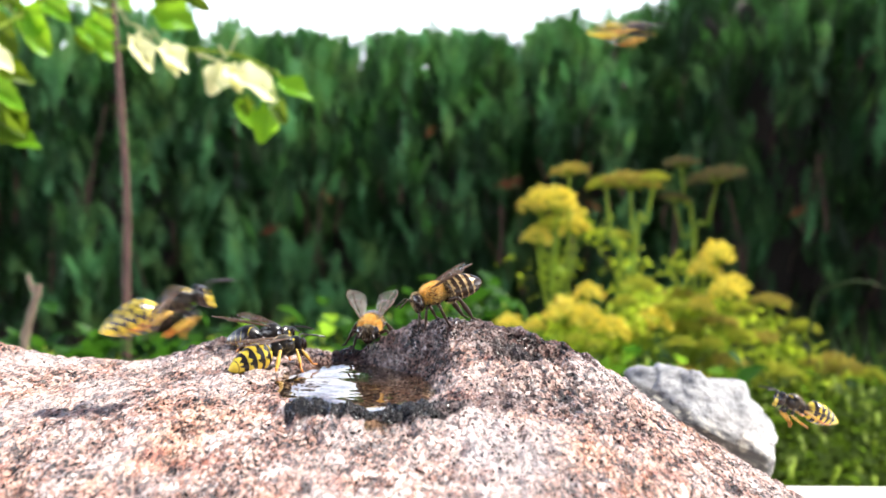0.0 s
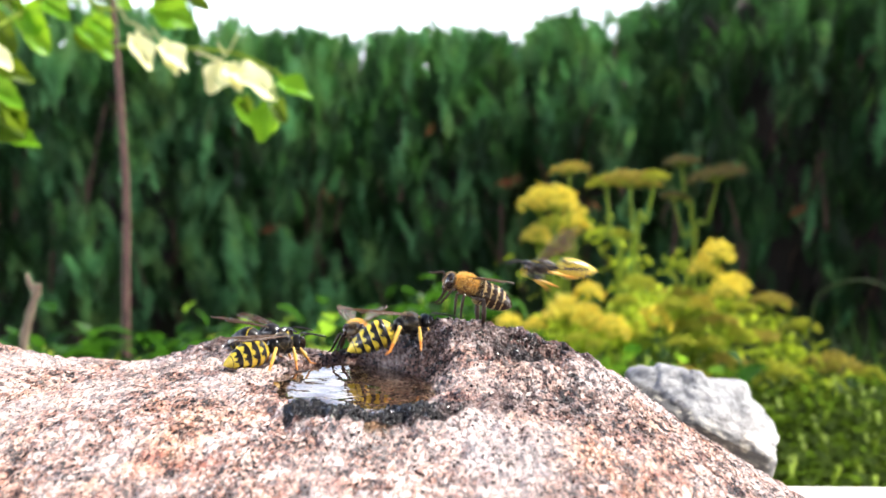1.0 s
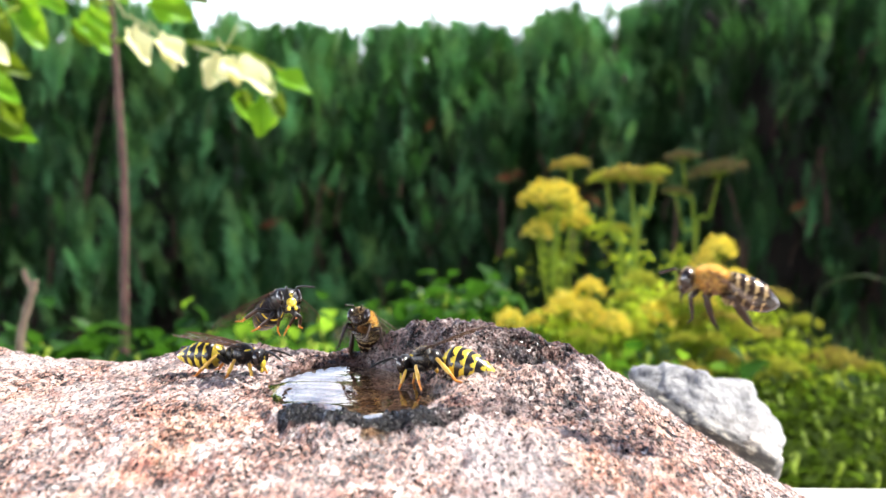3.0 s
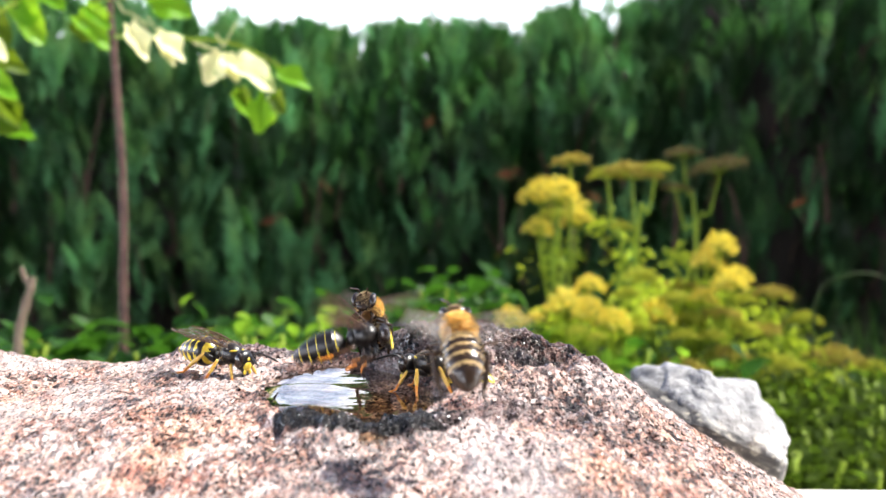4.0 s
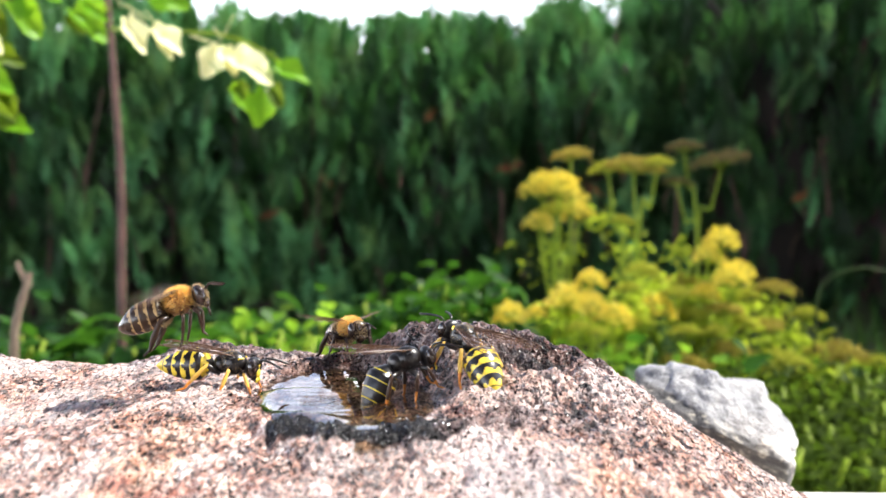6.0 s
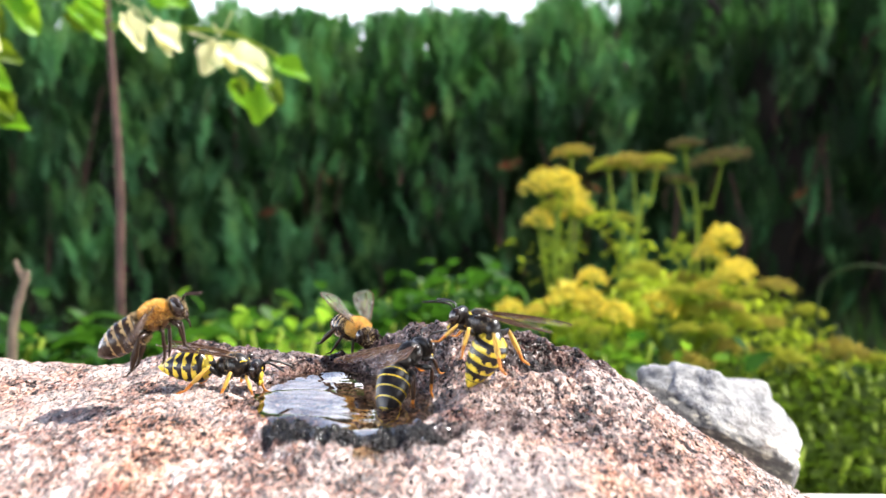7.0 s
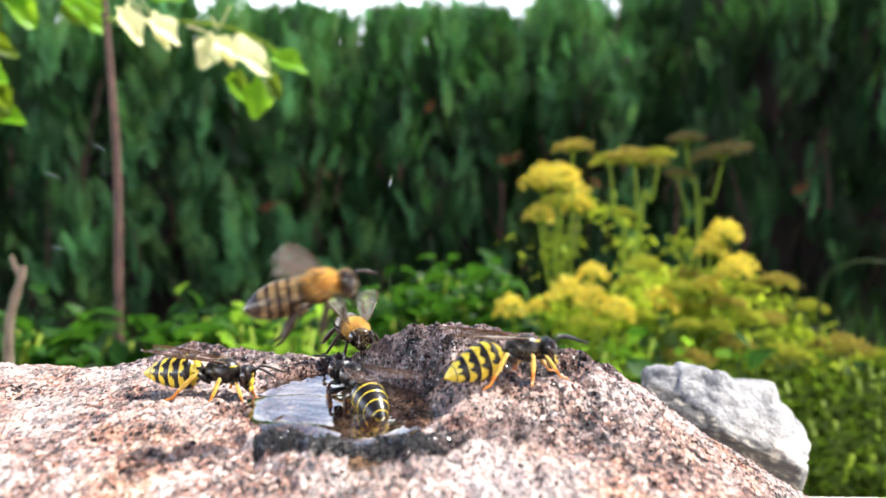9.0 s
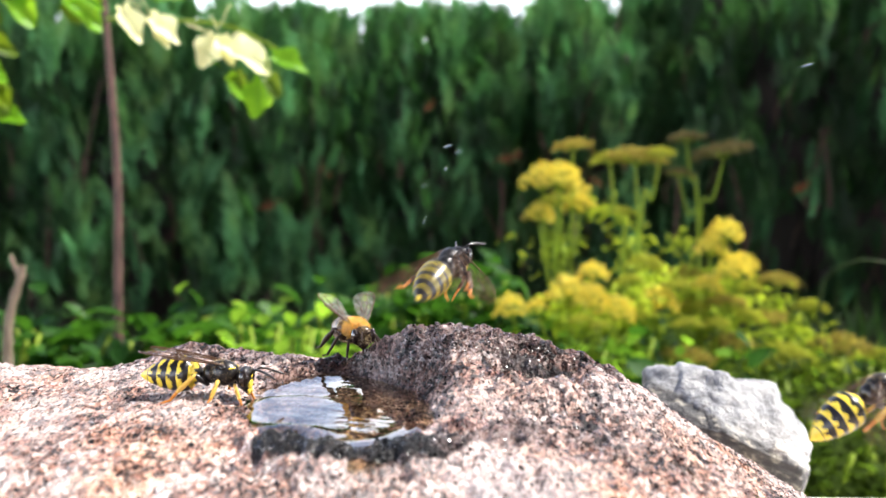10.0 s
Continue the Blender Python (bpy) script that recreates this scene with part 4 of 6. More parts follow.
def leaf_card(rng, vs, fs, at, ln, wide):
    """One pointed leaf, folded along its midrib and arched."""
    turn = Matrix.Rotation(rng.uniform(0, 6.28), 3, "Z") @ Matrix.Rotation(radians(rng.uniform(-60, 40)), 3, "X") @ Matrix.Rotation(radians(rng.uniform(-25, 25)), 3, "Y")
    k = len(vs)
    w = ln * wide
    for s, z in ((0.0, 0.0), (0.3, 0.06), (0.62, 0.07), (1.0, -0.06)):
        ww = w * (0.12, 0.95, 0.8, 0.02)[(0.0, 0.3, 0.62, 1.0).index(s)]
        for e in (-1, 0, 1):
            vs.append(at + turn @ Vector((e * ww, s * ln, (z + (0.10 if e else 0.0)) * ln)))
    for i in range(3):
        for j in range(2):
            a = k + i * 3 + j
            fs.append((a, a + 1, a + 4, a + 3))


def umbels():
    rng = random.Random(3)
    Y, B, G, D = 0, 1, 2, 3
    umbel_plant(rng, (0.123, 0.98, 0), [
        ((0.125, 0.980, 0.614), 0.021, B), ((0.097, 0.970, 0.577), 0.023, Y), ((0.113, 0.950, 0.577), 0.024, Y), ((0.093, 0.960, 0.543), 0.017, Y), ((0.133, 0.990, 0.553), 0.019, Y), ((0.106, 0.970, 0.559), 0.020, G)],
        [(0.123, 0.980, 0.520), (0.104, 0.980, 0.504)])
    umbel_plant(rng, (0.192, 1.02, 0), [
        ((0.197, 1.020, 0.607), 0.030, B), ((0.172, 1.040, 0.603), 0.022, G), ((0.215, 1.000, 0.606), 0.018, G), ((0.185, 1.020, 0.547), 0.014, G)],
        [(0.172, 1.020, 0.545), (0.201, 1.020, 0.506)])
    umbel_plant(rng, (0.334, 1.3, 0), [((0.360, 1.300, 0.631), 0.036, D), ((0.315, 1.300, 0.645), 0.024, D), ((0.308, 1.300, 0.598), 0.020, D)], [(0.321, 1.300, 0.501)])
    umbel_plant(rng, (0.121, 0.86, 0), [
        ((0.128, 0.860, 0.494), 0.015, Y), ((0.107, 0.850, 0.477), 0.022, Y), ((0.125, 0.850, 0.473), 0.018, Y), ((0.146, 0.840, 0.464), 0.018, Y), ((0.057, 0.840, 0.466), 0.017, Y), ((0.079, 0.840, 0.467), 0.010, Y), ((0.112, 0.820, 0.460), 0.012, G), ((0.128, 0.820, 0.455), 0.010, G)],
        [(0.119, 0.840, 0.450), (0.140, 0.840, 0.445), (0.108, 0.840, 0.458), (0.166, 0.840, 0.461)])
    umbel_plant(rng, (0.222, 0.92, 0), [
        ((0.258, 0.920, 0.526), 0.020, Y), ((0.250, 0.930, 0.512), 0.018, Y), ((0.261, 0.900, 0.494), 0.019, Y), ((0.274, 0.920, 0.498), 0.016, Y), ((0.191, 0.940, 0.500), 0.022, G), ((0.223, 0.940, 0.491), 0.020, B), ((0.190, 0.880, 0.468), 0.020, Y), ((0.225, 0.900, 0.463), 0.018, G), ((0.256, 0.900, 0.469), 0.020, B),
        ((0.166, 0.890, 0.487), 0.015, G), ((0.206, 0.880, 0.484), 0.016, G), ((0.238, 0.900, 0.480), 0.015, Y), ((0.284, 0.930, 0.478), 0.015, G), ((0.172, 0.860, 0.461), 0.014, G), ((0.210, 0.860, 0.452), 0.015, G), ((0.240, 0.880, 0.450), 0.016, G), ((0.276, 0.900, 0.455), 0.015, G)],
        [(0.256, 0.900, 0.477), (0.206, 0.880, 0.468), (0.184, 0.880, 0.476), (0.229, 0.880, 0.446), (0.273, 0.900, 0.455), (0.217, 0.880, 0.476), (0.175, 0.860, 0.453)])
    umbel_plant(rng, (0.348, 1.0, 0), [
        ((0.337, 1.000, 0.481), 0.022, B), ((0.369, 1.000, 0.453), 0.020, G), ((0.306, 0.950, 0.449), 0.022, B), ((0.377, 0.950, 0.425), 0.030, B), ((0.262, 0.900, 0.432), 0.024, B), ((0.307, 0.900, 0.421), 0.026, G), ((0.210, 0.850, 0.428), 0.022, B), ((0.413, 0.950, 0.411), 0.024, G)],
        [(0.324, 0.950, 0.449), (0.354, 0.950, 0.425), (0.290, 0.900, 0.421), (0.358, 0.900, 0.404), (0.257, 0.900, 0.409)])


# ---- low plants ----
def low_plants():
    rng = random.Random(8)
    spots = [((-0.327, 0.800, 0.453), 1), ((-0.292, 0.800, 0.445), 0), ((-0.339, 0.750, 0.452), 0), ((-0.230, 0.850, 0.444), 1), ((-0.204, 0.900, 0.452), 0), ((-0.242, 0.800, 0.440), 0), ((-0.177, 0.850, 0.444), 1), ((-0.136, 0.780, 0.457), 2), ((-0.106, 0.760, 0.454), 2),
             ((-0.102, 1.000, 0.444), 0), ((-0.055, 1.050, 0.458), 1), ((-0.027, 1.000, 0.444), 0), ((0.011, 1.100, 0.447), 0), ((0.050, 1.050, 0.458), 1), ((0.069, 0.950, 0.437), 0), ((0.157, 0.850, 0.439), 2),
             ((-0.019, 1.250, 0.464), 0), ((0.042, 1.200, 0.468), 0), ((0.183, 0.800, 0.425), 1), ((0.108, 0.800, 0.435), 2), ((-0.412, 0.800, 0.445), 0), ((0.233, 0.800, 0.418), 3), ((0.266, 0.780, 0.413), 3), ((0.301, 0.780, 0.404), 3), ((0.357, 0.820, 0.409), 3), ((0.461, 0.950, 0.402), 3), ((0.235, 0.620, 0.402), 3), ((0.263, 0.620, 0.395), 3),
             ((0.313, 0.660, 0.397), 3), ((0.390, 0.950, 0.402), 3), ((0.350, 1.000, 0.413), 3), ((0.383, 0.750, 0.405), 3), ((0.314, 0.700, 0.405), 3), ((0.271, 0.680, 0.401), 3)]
    for (p, bright) in spots:
        p = Vector(p)
        ob = thing("leafy_herb", (p.x, p.y, 0), "low herb with fresh bright green leaves", "herb", "low herbs by the hedge")
        vs, fs = [], []
        for _ in range(700 if bright == 3 else 46):
            leaf_card(rng, vs, fs, Vector((rng.gauss(0, 0.026), rng.gauss(0, 0.03), p.z - 0.02 + rng.gauss(0, 0.018) - (abs(rng.gauss(0, 0.035)) if bright == 3 else 0))), rng.uniform(0.006, 0.012) if bright == 3 else (rng.uniform(0.011, 0.020) if bright == 2 else rng.uniform(0.018, 0.034)), 0.42)
        for _ in range(260 if bright == 3 else 60):
            leaf_card(rng, vs, fs, Vector((rng.gauss(0, 0.04), rng.gauss(0, 0.05), p.z * rng.uniform(0.15, 0.9))), rng.uniform(0.010, 0.020) if bright == 3 else rng.uniform(0.02, 0.045), 0.42)
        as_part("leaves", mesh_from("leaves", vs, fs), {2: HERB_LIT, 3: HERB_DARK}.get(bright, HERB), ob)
        for _ in range(4):
            bm = bmesh.new()
            tube(bm, bezier([(rng.uniform(-0.02, 0.02), rng.uniform(-0.02, 0.02), 0), (rng.gauss(0, 0.02), rng.gauss(0, 0.02), p.z * 0.6), (rng.gauss(0, 0.02), rng.gauss(0, 0.02), p.z)], 7), 0.002, 5)
            part("stem", bm, STALK, ob)


def grass():
    rng = random.Random(4)
    vs, fs = [], []
    for _ in range(11000):
        x, y = rng.gauss(0.3, 0.75), 0.75 + abs(rng.gauss(0, 0.85))
        if y > 2.9:
            continue
        if x < 0.1 and rng.random() < 0.5:
            continue
        ln = rng.uniform(0.14, 0.34) * (1.25 if x > 0.35 else 1.0)
        w = rng.uniform(0.0022, 0.0042)
        a = rng.uniform(0, 6.28)
        d = Vector((math.cos(a), math.sin(a), 0))
        s = Vector((-d.y, d.x, 0)) * w
        bend = rng.uniform(0.1, 0.7)
        k = len(vs)
        for i in range(5):
            u = i / 4
            c = Vector((x, y, 0)) + d * ln * bend * u * u + Vector((0, 0, ln * (u - 0.25 * bend * u * u)))
            ww = 1 - u ** 2 * 0.95
            vs.extend([c - s * ww, c + s * ww])
        for i in range(4):
            b = k + 2 * i
            fs.append((b, b + 1, b + 3, b + 2))
    tagged(as_part("grass", mesh_from("grass", vs, fs), GRASS), "tall loose green grass before the hedge", "grass", kind="stuff")
    # one long arching blade
    ob = thing("grass_blade", (0.362, 0.95, 0), "long arching pale green grass blade", "grass")
    base = Vector(ob.location)
    bm = bmesh.new()
    pts = [Vector(p) - base for p in ((0.357, 0.950, 0.425), (0.362, 0.950, 0.479), (0.388, 0.950, 0.497), (0.418, 0.950, 0.498), (0.442, 0.950, 0.482), (0.451, 0.950, 0.458))]
    tube(bm, [(0, 0, 0)] + bezier(pts, 22), [0.002] + [0.0018 - 0.0012 * i / 21 for i in range(22)], 6)
    part("blade", bm, GRASS_LONG, ob)


def dry_twig():
    ob = thing("dry_twig", (-0.269, 0.62, 0), "short bleached dry twig standing upright", "twig")
    base = Vector(ob.location)
    bm = bmesh.new()
    pts = [Vector(p) - base for p in ((-0.269, 0.620, 0.464), (-0.268, 0.620, 0.480), (-0.264, 0.620, 0.496), (-0.260, 0.620, 0.508), (-0.259, 0.620, 0.514))]
    tube(bm, [(0, 0, 0)] + bezier(pts, 14), [0.005] + [0.0032 - 0.0010 * i / 13 + 0.0004 * math.sin(i * 2.1) for i in range(14)], 8)
    part("stem", bm, TWIG, ob)
    bm = bmesh.new()
    tube(bm, bezier([pts[3], pts[3] + Vector((-0.004, 0, 0.006)), pts[3] + Vector((-0.006, 0, 0.013))], 6), [0.0022, 0.002, 0.0018, 0.0016, 0.0014, 0.001], 6)
    part("side_shoot", bm, TWIG, ob)


boulder()
pool()
small_stone()
slab_and_ground()
hedge()
young_tree()
umbels()
low_plants()
grass()
dry_twig()


# ---- wasps and honeybees ----
def shrink(bm):
    bmesh.ops.scale(bm, vec=(MM,) * 3, verts=bm.verts[:])
    return bm


def abdomen_mesh(kind):
    """The banded hind body, hinged at its waist, which is the origin; it runs towards -y."""
    length, width, tall = {"bee": (7.0, 2.2, 2.05), "wasp": (8.2, 2.35, 2.2), "dark": (8.1, 2.15, 2.1)}[kind]
    segs, per, around = 6, 12, 48
    bm = bmesh.new()
    rings = []
    total = segs * per
    for i in range(total + 1):
        s = i / total
        if kind == "bee":
            r = min(1.0, (s / 0.16 + 0.02)) ** 0.42 * (1 - max(0.0, (s - 0.38) / 0.62) ** 2.3) ** 0.72
        else:
            r = min(1.0, (s / 0.22 + 0.012)) ** 0.62 * (1 - max(0.0, (s - 0.30) / 0.70) ** 1.9) ** 0.82
        r = max(r, 0.02)
        step = 1.0 + 0.035 * ((i % per) / per) if 0 < i < total else 1.0
        y = -length * s
        droop = -0.9 * s * s * (1.0 if kind == "bee" else 0.7) - 0.25
        ring = []
        for k in range(around):
            a = 2 * math.pi * k / around
            ring.append(bm.verts.new((math.cos(a) * width * r * step, y, droop + math.sin(a) * tall * r * step)))
        rings.append(ring)
    for i in range(total):
        seg, f = divmod(i, per)
        f = (f + 0.5) / per
        for k in range(around):
            a = 2 * math.pi * (k + 0.5) / around
            face = bm.faces.new((rings[i][k], rings[i][(k + 1) % around], rings[i + 1][(k + 1) % around], rings[i + 1][k]))
            up = math.sin(a)
            if kind == "wasp":
                # black fore band with a middle tooth and a tooth on each flank; yellow behind
                off = abs((a - math.pi / 2 + math.pi) % (2 * math.pi) - math.pi)
                tooth = 0.30 * math.exp(-(off / 0.20) ** 2) + 0.34 * math.exp(-((off - 0.95) / 0.20) ** 2) + 0.50 * math.exp(-((off - 1.55) / 0.16) ** 2)
                lim = 0.46 + tooth - (0.16 if seg == 0 else 0.0) + 0.03 * math.sin(7 * a + seg)
                yellow = f > lim if seg < 5 else f > 0.05
                if seg < 5 and off > 2.3:
                    yellow = f > 0.6
                face.material_index = 1 if yellow else 0
            elif kind == "dark":
                face.material_index = 1 if f > (0.925 if up > -0.3 else 0.86) and seg < 5 else (1 if seg == 5 and f > 0.75 else 0)
            else:
                ragged = 0.10 * math.sin(k * 2.3 + seg) + 0.08 * math.sin(k * 5.1 + 2 * seg)
                face.material_index = 1 if f < 0.33 + ragged - (0.16 if up < 0.1 else 0.0) and 0 < seg < 5 else 0
    bm.faces.new(rings[0][::-1])
    bm.faces.new(rings[-1])
    return shrink(bm)


def fur(rng, centre, radii, count, length, back_only=False):
    """Fine hairs that stand out of an ellipsoid."""
    vs, fs = [], []
    for _ in range(count):
        d = Vector((rng.gauss(0, 1), rng.gauss(0, 1), rng.gauss(0, 1))).normalized()
        if back_only and d.z < -0.30 + rng.gauss(0, 0.22):
            continue
        p = Vector(centre) + Vector((d.x * radii[0], d.y * radii[1], d.z * radii[2])) * 0.97
        out = (d + Vector((rng.gauss(0, 0.3), rng.gauss(0, 0.3) - 0.15, rng.gauss(0, 0.3)))).normalized()
        s = out.orthogonal().normalized() * 0.036
        s.rotate(Matrix.Rotation(rng.uniform(0, 6.28), 3, out))
        ln = length * rng.uniform(0.6, 1.25)
        k = len(vs)
        vs.extend([(p - s) * MM, (p + s) * MM, (p + out * ln + Vector((0, 0, -0.08))) * MM])
        fs.append((k, k + 1, k + 2))
    return mesh_from("fur", vs, fs)


def wing_mesh(side, length, width, veins):
    """A wing that reaches along x from its hinge; its hind edge lies towards -y."""
    prof = [(0.0, 0.05, -0.07), (0.10, 0.10, -0.16), (0.25, 0.13, -0.33), (0.42, 0.15, -0.50), (0.60, 0.16, -0.66), (0.76, 0.15, -0.72), (0.88, 0.10, -0.62), (0.96, 0.0, -0.42), (1.0, -0.14, -0.24)]
    bm = bmesh.new()
    if veins:
        def q(s, v):
            return Vector((side * s * length, v * width * 1.35, 0.06 + 0.25 * math.sin(s * 3.0) * 0.4))
        runs = [[q(s, a) for s, a, b in prof], [q(0, -0.02), q(0.3, -0.05), q(0.62, -0.10), q(0.9, -0.2)], [q(0, -0.05), q(0.3, -0.18), q(0.55, -0.34), q(0.72, -0.62)],
                [q(0.3, -0.05), q(0.36, -0.20)], [q(0.62, -0.10), q(0.55, -0.34)], [q(0.5, 0.14), q(0.62, -0.10)], [q(0.80, 0.12), q(0.9, -0.2), q(0.84, -0.55)], [q(0.36, -0.2), q(0.42, -0.46)]]
        for i, r in enumerate(runs):
            tube(bm, r, 0.085 if i == 0 else 0.05, 5)
        return shrink(bm)
    rows = []
    for s, a, b in prof:
        z = 0.10 * math.sin(s * 3.0)
        rows.append([bm.verts.new((side * s * length, (a + (b - a) * u) * width * 1.35, z + 0.10 * math.sin(u * 9 + s * 7) * 0.5)) for u in (0, 0.25, 0.5, 0.75, 1.0)])
    for r0, r1 in zip(rows, rows[1:]):
        for k in range(4):
            bm.faces.new((r0[k], r0[k + 1], r1[k + 1], r1[k]))
    return shrink(bm)


LEGS = {"front": [(0.8, 1.5, -1.2), (2.0, 2.4, -0.9), (2.5, 3.3, -2.5), (2.7, 3.8, -3.4), (2.9, 4.7, -3.65)],
        "middle": [(1.0, 0.1, -1.4), (2.9, 0.5, -0.5), (3.9, 0.1, -2.4), (4.4, -0.2, -3.4), (5.1, -0.5, -3.65)],
        "hind": [(0.9, -1.3, -1.4), (2.5, -2.6, -0.1), (3.5, -4.4, -2.3), (3.8, -5.1, -3.3), (4.2, -6.1, -3.65)]}
WING_AT = (1.05, 0.75, 1.25)


def insect(kind, label, group, size=1.0):
    """A wasp ("wasp" banded, "dark" with thin bands) or a "bee". Origin in the thorax, head towards +y. Returns the thing and its moving parts."""
    rng = random.Random({"bee": 1, "wasp": 2, "dark": 3}[kind])
    bee = kind == "bee"
    name = "honeybee" if bee else "wasp"
    ob = thing(name, (0, 0, 0), label, name if bee else "wasp", group)
    ob.empty_display_size = 0.002
    moving = {"body": ob}
    ob.scale = (size,) * 3
    dark = BEEBROWN if bee else BLACK
    # thorax
    bm = bmesh.new()
    if bee:
        ball(bm, (0, 0, 0.05), (1.8, 2.15, 1.75), 24, 18)
        part("thorax", shrink(bm), BEETHORAX, ob)
        as_part("fur", fur(rng, (0, 0.1, 0.15), (1.75, 2.1, 1.7), 7500, 0.62, True), BEEGOLD, ob, "golden thorax fur")
    else:
        ball(bm, (0, 0.35, 0.15), (1.65, 1.9, 1.65), 24, 18)
        ball(bm, (0, -1.3, -0.1), (1.25, 1.1, 1.30), 20, 14)
        ball(bm, (0, -0.55, 1.15), (0.85, 0.55, 0.45), 14, 10)
        ball(bm, (1.35, 0.45, 1.0), (0.4, 0.5, 0.35), 10, 8)
        ball(bm, (-1.35, 0.45, 1.0), (0.4, 0.5, 0.35), 10, 8)
        part("thorax", shrink(bm), BLACK, ob)
        as_part("fur", fur(rng, (0, 0.2, 0.2), (1.65, 1.9, 1.65), 700, 0.35), BEEPALE if kind == "wasp" else BLACK, ob, "sparse short thorax hairs")
        for sx in (-1, 1) if kind == "wasp" else ():
            bm = bmesh.new()
            tube(bm, bezier([(sx * 0.55, 1.95, 0.98), (sx * 1.0, 1.70, 0.98), (sx * 1.35, 1.25, 0.86)], 7), [0.06, 0.11, 0.13, 0.13, 0.13, 0.11, 0.06], 7)
            part("collar_mark", shrink(bm), YELLOW, ob, "yellow shoulder stripe")
    # head
    bm = bmesh.new()
    hy = 2.95 if bee else 3.05
    ball(bm, (0, hy, -0.25), (1.75, 0.95, 1.55) if bee else (1.75, 0.95, 1.5), 24, 16)
    ball(bm, (0, hy + 0.35, -1.35), (0.85, 0.6, 0.75), 16, 12)
    if bee:
        tube(bm, [(0, hy + 0.3, -1.7), (0, hy + 0.4, -2.6), (0, hy + 0.25, -3.3)], [0.22, 0.16, 0.07], 7)
    else:
        for sx in (-1, 1):
            tube(bm, [(sx * 0.6, hy + 0.6, -1.7), (sx * 0.45, hy + 0.75, -2.1), (sx * 0.05, hy + 0.75, -2.3)], [0.26, 0.22, 0.08], 7)
    head = part("head", shrink(bm), dark, ob)
    for sx in (-1, 1):
        bm = bmesh.new()
        ball(bm, (sx * 1.38, hy + 0.22, -0.10), (0.55, 0.72, 1.12), 18, 14)
        part("eye", shrink(bm), EYE, head, "dark glossy compound eye")
        bm = bmesh.new()
        if bee:
            pts = bezier([(sx * 0.35, hy + 0.85, 0.15), (sx * 0.7, hy + 1.6, 0.75), (sx * 1.0, hy + 2.3, 0.5), (sx * 1.35, hy + 3.5, -0.1)], 12)
        else:
            pts = bezier([(sx * 0.4, hy + 0.85, 0.25), (sx * 0.8, hy + 1.5, 1.0), (sx * 1.4, hy + 2.8, 0.9), (sx * 2.2, hy + 4.6, 0.3)], 12)
        tube(bm, pts, [0.10, 0.12, 0.12, 0.11] + [0.16 if not bee else 0.14] * 7 + [0.07], 8)
        part("antenna", shrink(bm), dark, head)
    if bee:
        as_part("fur", fur(rng, (0, hy, -0.2), (1.35, 0.95, 1.5), 1700, 0.38), BEEPALE, head, "pale face hair")
    else:
        bm = bmesh.new()
        ball(bm, (0, hy + 0.78, -0.95), (0.78, 0.32, 0.72), 14, 12)
        ball(bm, (0, hy + 0.86, 0.05), (0.30, 0.14, 0.30), 10, 8)
        for sx in (-1, 1):
            ball(bm, (sx * 0.52, hy + 0.86, -1.85), (0.30, 0.22, 0.36), 10, 8)
        part("face_plate", shrink(bm), YELLOW, head, "yellow face")
    # abdomen
    hinge = Vector((0, -1.45 if bee else -2.35, -0.1)) * MM
    ab = part("abdomen", abdomen_mesh(kind), [BEEBROWN, BEETAN] if bee else [BLACK, YELLOW], ob,
              {"bee": "brown abdomen with tan hair bands", "wasp": "yellow and black banded abdomen", "dark": "black abdomen with thin yellow rings"}[kind])
    ab.location = hinge
    moving["abdomen"] = ab
    if bee:
        as_part("fur", fur(rng, (0, -0.9, -0.2), (2.0, 1.0, 1.9), 1800, 0.5), BEEPALE, ab, "pale hair at the waist")
    # legs
    for pair, pts in LEGS.items():
        for sx in (-1, 1):
            root = Vector((pts[0][0] * sx, pts[0][1], pts[0][2]))
            q = [Vector((x * sx, y, z)) - root for x, y, z in pts]
            k = {"front": 1.0, "middle": 1.15, "hind": 1.3}[pair] * (1.0 if bee else 1.12)
            path = [q[0], q[0].lerp(q[1], 0.5), q[1], q[1].lerp(q[2], 0.15), q[1].lerp(q[2], 0.7), q[2], q[3], q[3].lerp(q[4], 0.5), q[4]]
            rad = [0.20, 0.30, 0.20, 0.19, 0.24, 0.17, 0.12, 0.11, 0.07] if not bee else [0.22, 0.32, 0.22, 0.2, 0.36 if pair == "hind" else 0.24, 0.3 if pair == "hind" else 0.18, 0.16, 0.12, 0.07]
            bm = bmesh.new()
            tube(bm, path, [r * k for r in rad], 8, mats=[0, 0, 1, 1, 1, 2, 2, 2])
            for t in (0.3, 0.65, 1.0):
                tube(bm, [q[3].lerp(q[4], t), q[3].lerp(q[4], t) + Vector((sx * 0.12, -0.12, -0.02))], [0.05, 0.02], 4, 2)
            leg = part(pair + "_leg", shrink(bm), [BEEBROWN, BEELEG, BEELEG] if bee else [BLACK, LEGYELLOW, ORANGE] if kind == "wasp" else [BLACK, LEGDARK, ORANGE], ob)
            leg.location = root * MM
            moving[pair + ("_left" if sx < 0 else "_right")] = leg
    # wings
    for sx in (-1, 1):
        for pair, ln, w, dy in (("fore", 8.0 if bee else 11.0, 2.9 if bee else 2.9, 0.0), ("hind", 5.4 if bee else 7.0, 2.6, -0.9)):
            wing = part(pair + "_wing", wing_mesh(sx, ln, w, False), WING_CLEAR if bee else WING_SMOKE, ob)
            part("vein", wing_mesh(sx, ln, w, True), VEIN, wing)
            wing.location = Vector((WING_AT[0] * sx, WING_AT[1] + dy, WING_AT[2])) * MM
